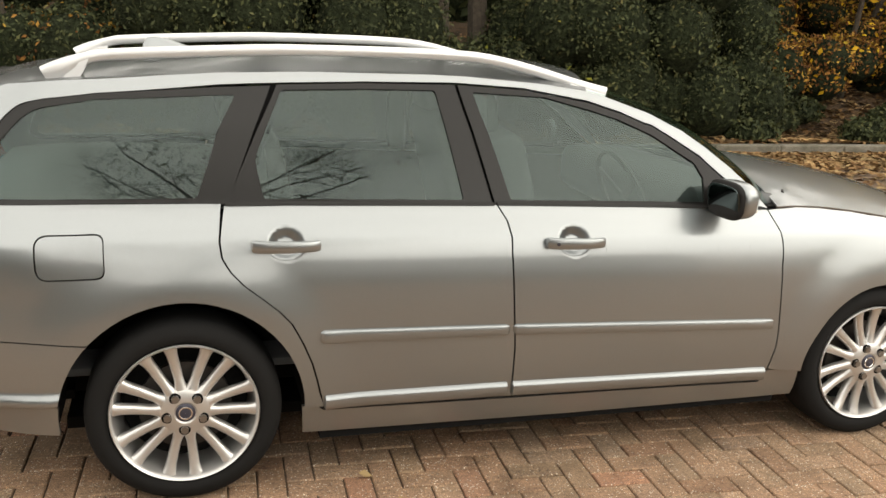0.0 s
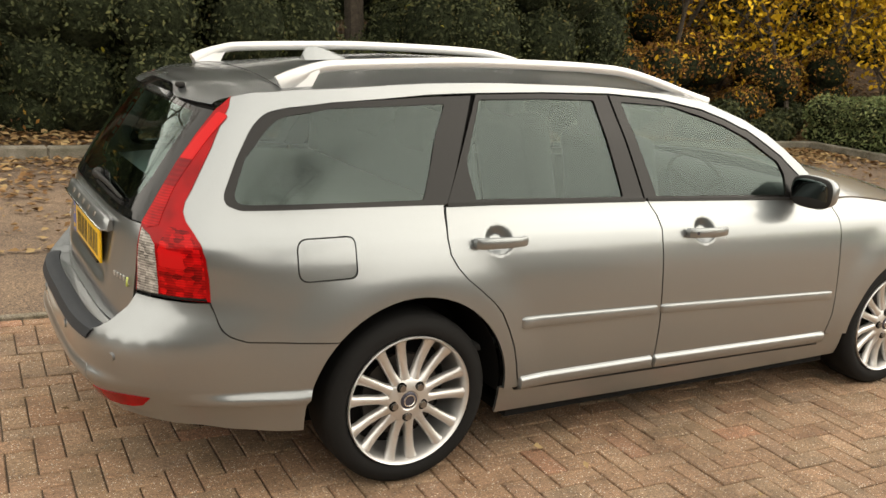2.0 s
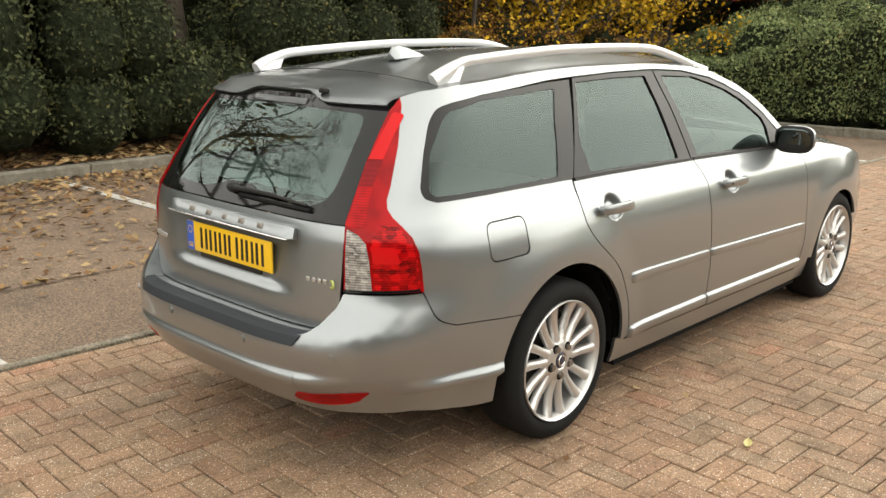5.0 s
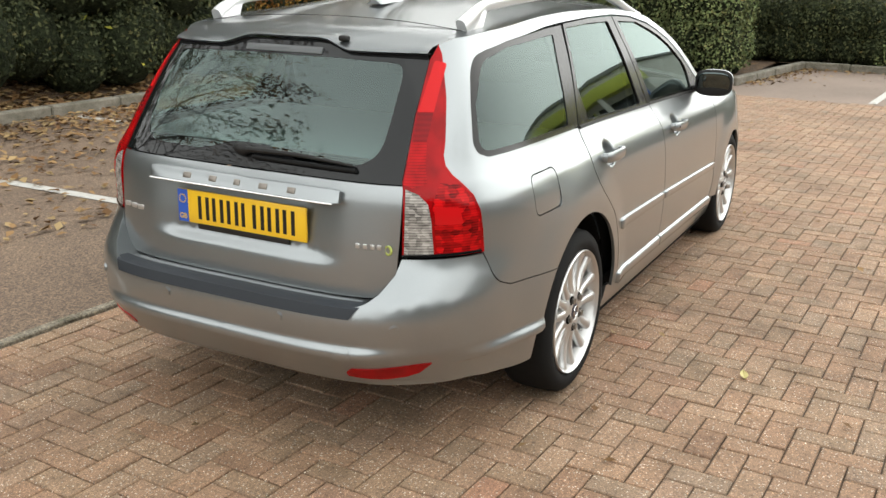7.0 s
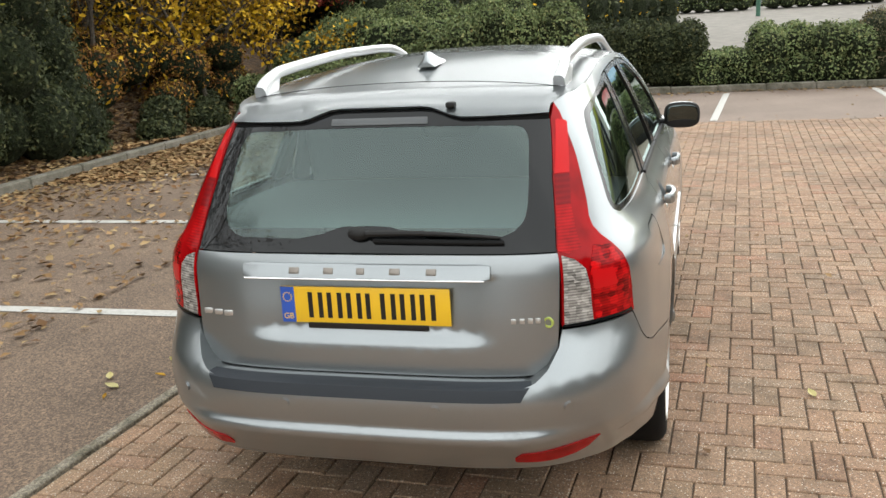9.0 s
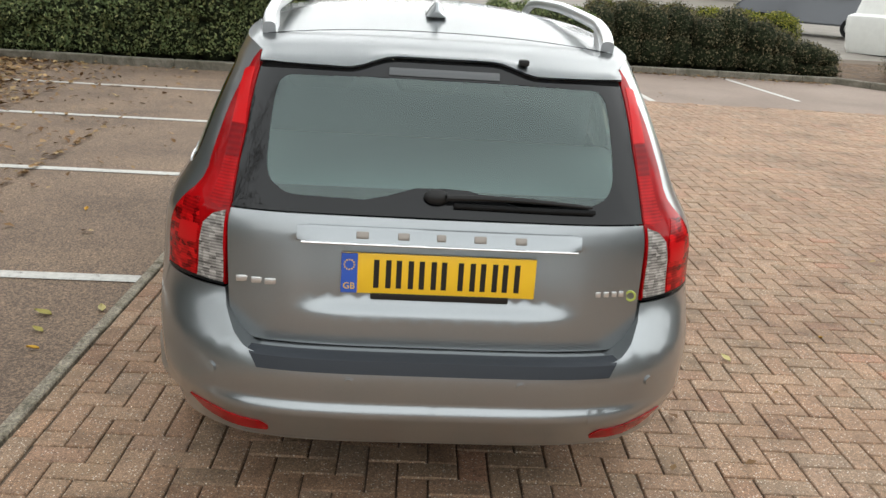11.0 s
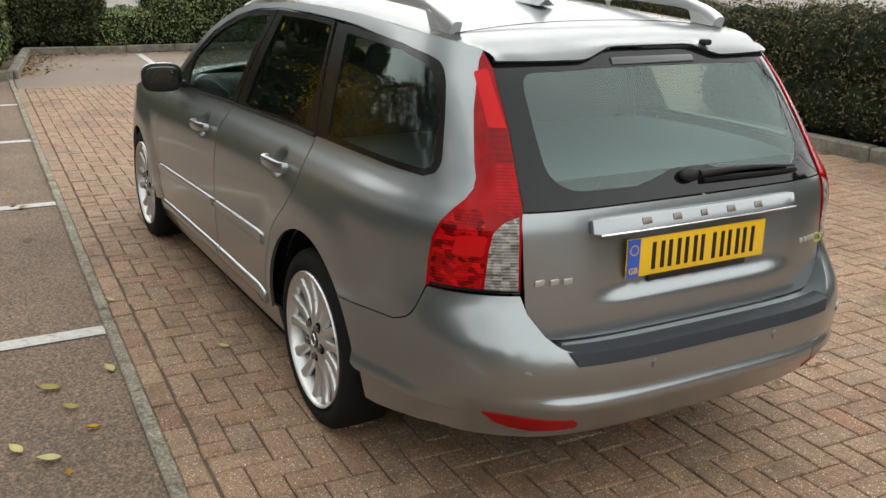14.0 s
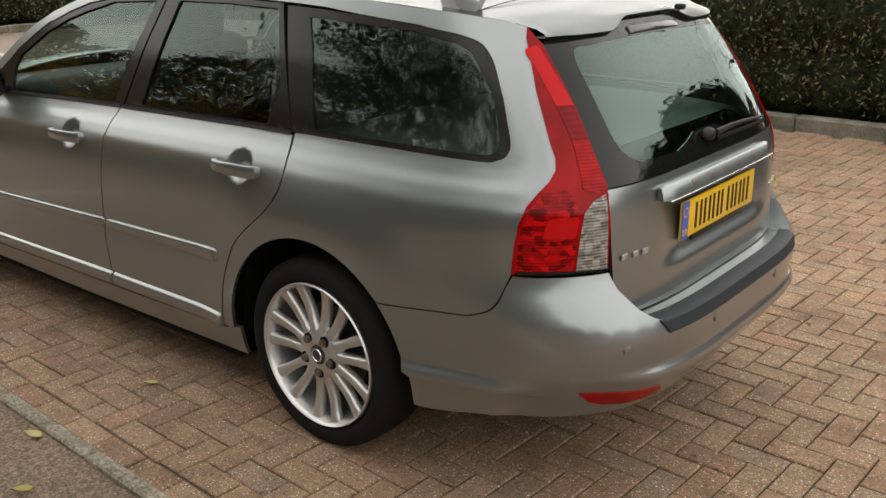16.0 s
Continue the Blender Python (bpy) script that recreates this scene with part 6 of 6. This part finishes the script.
def parked_car(at, turn, color, label, tall=1.5, long=4.2):
    thing = empty("parked_car", at)
    tagged(thing, label, "car", "distant parked cars")
    m = paint("car_paint", color)
    prof = [(-.5, .32), (-.49, .62), (-.40, .70), (-.33, 1.0), (.12, 1.0), (.26, .66), (.44, .58), (.5, .45), (.49, .22), (-.49, .2)]
    bm = bmesh.new()
    rows = []
    for s in (-1, 1):
        rows.append([bm.verts.new((x * long, s * (.84 if z < .68 else .66), z * tall)) for x, z in prof])
    bm.faces.new(rows[0])
    bm.faces.new(rows[1][::-1])
    n = len(prof)
    for k in range(n):
        bm.faces.new((rows[0][k], rows[1][k], rows[1][(k + 1) % n], rows[0][(k + 1) % n]))
    bmesh.ops.bevel(bm, geom=bm.edges[:], offset=.05, segments=2, affect="EDGES")
    part("body", bm, m, thing)
    for s in (-1, 1):
        for x0, x1 in ((-.30, -.08), (-.06, .10)):
            bm = bmesh.new()
            vs = [bm.verts.new((x * long, s * y, z * tall)) for x, z, y in ((x0 - .02, .70, .845), (x1 + .05, .70, .845), (x1, .94, .70), (x0 + .02, .94, .70))]
            bm.faces.new(vs)
            bmesh.ops.solidify(bm, geom=bm.faces[:], thickness=.02)
            part("side_window", bm, FRIT, thing)
        for x in (-.31, .30):
            bm = lathe([(.0005, -.02), (.19, -.02), (.2, 0), (.31, 0), (.32, -.05), (.31, -.18)], 24)
            bmesh.ops.transform(bm, matrix=Matrix.Translation((x * long, s * .86, .32)) @ pose(0, 0, 0, 0, 0, 0 if s > 0 else 180), verts=bm.verts)
            w = part("wheel", bm, RUBBER, thing)
            bm = lathe([(.0005, .004), (.17, .004), (.19, -.01)], 20)
            bmesh.ops.transform(bm, matrix=Matrix.Translation((x * long, s * .86, .32)) @ pose(0, 0, 0, 0, 0, 0 if s > 0 else 180), verts=bm.verts)
            part("rim", bm, ALLOY, w)
    thing.matrix_basis = Matrix.Translation(at) @ Matrix.Rotation(radians(turn), 4, "Z")
    return thing


parked_car((26.2, -13.8, far_ground(26.2)), 62, (.06, .065, .075), "dark grey off-roader parked beyond the shrubs", 1.75, 4.5)
parked_car((51.5, -2.1, far_ground(51.5)), 172, (.75, .75, .73), "white car in the far car park")
parked_car((57.4, -3.2, far_ground(57.4)), 176, (.05, .05, .055), "dark car in the far car park")
parked_car((53.0, -5.4, far_ground(53.0)), 182, (.10, .20, .32), "blue people carrier in the far car park", 1.8, 4.6)
parked_car((55.5, -8.0, far_ground(55.5)), 180, (.35, .03, .03), "red car in the far car park")
parked_car((58.0, -5.5, far_ground(58)), 180, (.55, .56, .57), "silver car in the far car park")


def bottle_bank(at, turn, color, label):
    thing = empty("bottle_bank", at)
    tagged(thing, label, "bottle bank", "row of bottle banks")
    m = material("bank_shell", color, .5)
    base(m, mixed(m, noise_of(m, 6, 5), tuple(c * .8 for c in color), color))
    bm = bmesh.new()
    rows = []
    for z, w, d in ((0, .66, .6), (.15, .72, .66), (.85, .80, .72), (1.0, .78, .70), (1.08, .60, .55), (1.45, .52, .46), (1.60, .48, .42), (1.66, .38, .34)):
        rows.append([bm.verts.new((a, b, z)) for a, b in ring(w, d, 20, 5)])
    for a, b in zip(rows, rows[1:]):
        for k in range(20):
            bm.faces.new((a[k], a[(k + 1) % 20], b[(k + 1) % 20], b[k]))
    bm.faces.new(rows[-1])
    part("shell", bm, m, thing)
    bm = lathe([(.10, .0), (.15, .0), (.16, .03), (.10, .05)], 24, True)
    bmesh.ops.transform(bm, matrix=Matrix.Translation((0, -.53, 1.30)), verts=bm.verts)
    part("mouth_ring", bm, RUBBER, thing)
    bm = bmesh.new()
    bmesh.ops.create_cone(bm, cap_ends=True, segments=20, radius1=.11, radius2=.11, depth=.02, matrix=Matrix.Translation((0, -.52, 1.30)) @ pose(0, 0, 0, 90))
    part("mouth", bm, LINER_SHADE, thing)
    panel = part("notice", block(.95, .012, .32, (0, -.722, .74), .003, 1), material("white_notice", (.75, .77, .75), .5), thing, "pale notice with turquoise band")
    part("notice_band", block(.90, .006, .15, (0, -.731, .80), .001, 1), material("turquoise_band", (.10, .50, .48), .5), panel)
    part("notice_bar", block(.70, .006, .04, (0, -.731, .66), .001, 1), material("red_bar", (.55, .10, .08), .5), panel)
    for x in (-.3, .3):
        bm = sweep([Vector((x, 0, 1.64)), Vector((x * .9, 0, 1.82)), Vector((x * .5, 0, 1.88)), Vector((0, 0, 1.88))], lambda i: ring(.025, .025, 8))
        part("lifting_bar", bm, STEEL, thing)
    thing.matrix_basis = Matrix.Translation(at) @ Matrix.Rotation(radians(turn), 4, "Z")


bottle_bank((21.5, -13.8, far_ground(21.5)), -56, (.72, .72, .68), "white bottle bank with a round mouth")
bottle_bank((20.75, -15.2, far_ground(20.75)), -54, (.03, .30, .20), "green bottle bank with a round mouth")
bottle_bank((19.5, -16.6, far_ground(19.5)), -50, (.42, .10, .11), "faded red bottle bank")

post = empty("sign_post", (10.75, -10.0, .05))
tagged(post, "grey steel sign post in the mounded hedge", "post")
part("pole", lathe([(.0005, 0), (.038, 0), (.038, 3.2), (.0005, 3.22)], 14), material("galvanised", (.36, .37, .36), .5, .6), post)
post.children[0].rotation_euler = (radians(90), 0, 0)
part("clamp", block(.10, .10, .05, (0, 0, .85), .01), material("pale_clamp", (.6, .6, .58), .5), post)
sign = empty("totem_sign", (22.3, -21.9, far_ground(22)))
tagged(sign, "tall red totem sign with a pale post", "sign")
part("panel", block(1.0, .25, 3.4, (0, 0, 1.75), .04, 2, None, pose(0, 0, 0, 0, 0, 50)), material("red_sign", (.55, .03, .03), .4, coat=.4), sign)
part("post", block(.16, .16, 3.6, (.62, .55, 1.8), .02), material("pale_post", (.55, .56, .54), .5), sign)
lamp_post = empty("street_lamp", (36.6, -3.3, far_ground(36.6)))
tagged(lamp_post, "green street lamp column by the far road", "street lamp")
part("column", sweep([Vector((0, 0, 0)), Vector((0, 0, 1.2)), Vector((0, 0, 6.0)), Vector((.2, 0, 6.6)), Vector((.9, 0, 6.8))], lambda i: ring(.09 - .012 * i, .09 - .012 * i, 10)), material("green_column", (.03, .10, .06), .5), lamp_post)
part("lantern", block(.6, .22, .12, (1.1, 0, 6.8), .04), material("grey_lantern", (.3, .3, .3), .5), lamp_post)

# shop building with lime canopy
shop = empty("shop_building", (44, -33, far_ground(44)))
tagged(shop, "long shop with dark glazing and a lime yellow canopy", "building")
wall_m = material("pale_render", (.55, .53, .48), .8)
base(wall_m, ramp(wall_m, noise_of(wall_m, 1.5, 5), [(.3, (.45, .43, .39)), (.7, (.58, .56, .51))]))
canopy_m = material("lime_canopy", (.50, .52, .06), .5)
part("wall", block(10, 40, 6.4, (6, 0, 3.2), .05), wall_m, shop)
part("canopy", block(3.0, 40.4, 1.1, (-.4, 0, 5.0), .08, 2), canopy_m, shop, "lime yellow canopy band")
part("roof", block(10.6, 40.6, .35, (6, 0, 6.6), .05), material("grey_roof", (.22, .22, .22), .8), shop)
for k in range(12):
    y = -18.3 + 3.3 * k
    f = part("window", block(.12, 2.9, 3.4, (.98, y, 2.1), .02), FRIT, shop, "dark shop window")
    part("window_frame", block(.16, .10, 3.6, (.94, y + 1.55, 2.1), .01), (LIME, wall_m, canopy_m, BLUE)[k % 4], f)
for k in range(7):
    part("column", block(.28, .28, 4.6, (-1.6, -18 + 6 * k, 2.3), .03), canopy_m if k % 2 else wall_m, shop)
block_m = material("red_brown_brickwork", (.25, .13, .09), .85)
hall = empty("brick_building", (-20, -34, 0))
tagged(hall, "plain red brown brick building across the car park", "building")
part("wall", block(26, 9, 5.2, (0, 0, 2.6), .05), block_m, hall)
part("roof", block(26.8, 9.8, .4, (0, 0, 5.4), .05), material("slate_roof", (.12, .12, .13), .8), hall)
for k in range(7):
    w = part("window", block(1.6, .12, 1.5, (-11 + 3.6 * k, 4.52, 2.5), .02), FRIT, hall)
    part("window_sill", block(1.8, .2, .08, (-11 + 3.6 * k, 4.58, 1.70), .01), CONCRETE, w)
tall_hedge = hedge_blobs((-19, 9), (-19, -30), 2.0, 2.3, 1.4, .2)
shrub("hedge", tall_hedge, 14000, .28, DARK_GREEN, "screening hedge at the car park's end")
far_hedge = hedge_blobs((66, 26), (67, -12), 3.0, 4.5, 1.6, .2)
shrub("hedge", far_hedge, 9000, .28, DARK_GREEN, "line of trees beyond the far car park", "trees")
verge = [b for a, c in ((1.5, -2.9), (-4.2, -8.5)) for b in hedge_blobs((41.4, a), (41.4, c), 1.2, .8, .6, .1, far_ground(41.4))]
shrub("hedge", verge, 6000, .09, HEDGE_GREEN, "low hedge along the far road")
north_far = hedge_blobs((19, 6.5), (31, 1.0), 2.2, 2.4, 1.0, .2)
shrub("hedge", north_far, 9000, .16, DARK_GREEN, "dark hedge and small trees by the road", extra=(YELLOW_LEAF, 900, .14))


# ---- brick paving, laid in herringbone beside a header course ----
paving = empty("pavement", (0, 0, 0))
tagged(paving, "buff red brick paving laid in herringbone", "paving", kind="structure")
UNIT, GAP, DEEP = .0958, .0055, .010


def brick_faces(x0, x1, y0, y1, z, tilt):
    """A block's rounded-over top as five faces, in the paving's own plan."""
    b = .004
    pts = []
    for (x, y, h) in ((x0, y0, -DEEP), (x1, y0, -DEEP), (x1, y1, -DEEP), (x0, y1, -DEEP), (x0, y0, -.004), (x1, y0, -.004), (x1, y1, -.004), (x0, y1, -.004),
                      (x0 + b, y0 + b, 0), (x1 - b, y0 + b, 0), (x1 - b, y1 - b, 0), (x0 + b, y1 - b, 0)):
        pts.append((x, y, z + h + tilt[0] * (x - (x0 + x1) / 2) + tilt[1] * (y - (y0 + y1) / 2)))
    faces = [(8, 9, 10, 11)] + [(4 + k, 4 + (k + 1) % 4, 8 + (k + 1) % 4, 8 + k) for k in range(4)] + [(k, (k + 1) % 4, 4 + (k + 1) % 4, 4 + k) for k in range(4)]
    return pts, faces


def in_paving(x, y):
    if x > 8.25 or x < -9.5:
        return False
    return y > -4.83 - .009 * x if x < 3.2 else y > -13


rest_v, rest_f = [], []
single = {}
made = 0
rnd = random.Random(4)
blocks = []
for i in range(-100, 100):
    for j in range(-158, 1):
        c = (i - j) % 4
        if c == 0:
            blocks.append((i * UNIT, (i + 2) * UNIT, j * UNIT, (j + 1) * UNIT))
        elif c == 3:
            blocks.append((i * UNIT, (i + 1) * UNIT, j * UNIT, (j + 2) * UNIT))
EDGE = -.106
cut = []
for x0, x1, y0, y1 in blocks:
    x0, x1, y0, y1 = x0 + UNIT / 2, x1 + UNIT / 2, y0 - .016, y1 - .016
    if y0 > EDGE - .03:
        continue
    cut.append((x0 + GAP / 2, x1 - GAP / 2, y0 + GAP / 2, min(y1, EDGE) - GAP / 2))
for k in range(-49, 49):
    cut.append((2 * k * UNIT + GAP / 2, 2 * (k + 1) * UNIT - GAP / 2, EDGE + GAP / 2, -.0215))
for x0, x1, y0, y1 in cut:
    mid = ORIGIN @ Vector(((x0 + x1) / 2, (y0 + y1) / 2, 0))
    if not in_paving(mid.x, mid.y):
        continue
    z, tilt = rnd.gauss(0, .0012), (rnd.gauss(0, .006), rnd.gauss(0, .006))
    whole = abs((x1 - x0) * (y1 - y0) - (UNIT - GAP) * (2 * UNIT - GAP)) < 1e-6
    if whole and -3.55 < mid.x < -1.95 and -2.6 < mid.y < .55 and made < 300:
        key = x1 - x0 > y1 - y0
        if key not in single:
            w, d = (x1 - x0) / 2, (y1 - y0) / 2
            v, f = brick_faces(-w, w, -d, d, 0, (0, 0))
            me = bpy.data.meshes.new("brick")
            me.from_pydata(v, [], f)
            me.materials.append(BRICK)
            single[key] = me
        ob = new("brick", single[key])
        ob.parent = paving
        ob.matrix_basis = Matrix.Translation((mid.x, mid.y, z)) @ TURN @ Euler((tilt[1], -tilt[0], rnd.gauss(0, .004))).to_matrix().to_4x4()
        made += 1
        continue
    v, f = brick_faces(x0, x1, y0, y1, z, tilt)
    k = len(rest_v)
    rest_v += [tuple(ORIGIN @ Vector(p)) for p in v]
    rest_f += [tuple(k + i for i in q) for q in f]
me = bpy.data.meshes.new("laid_bricks")
me.from_pydata(rest_v, [], rest_f)
me.materials.append(BRICK)
ob = new("laid_bricks", me)
ob.parent = paving
tagged(ob, kind="stuff")
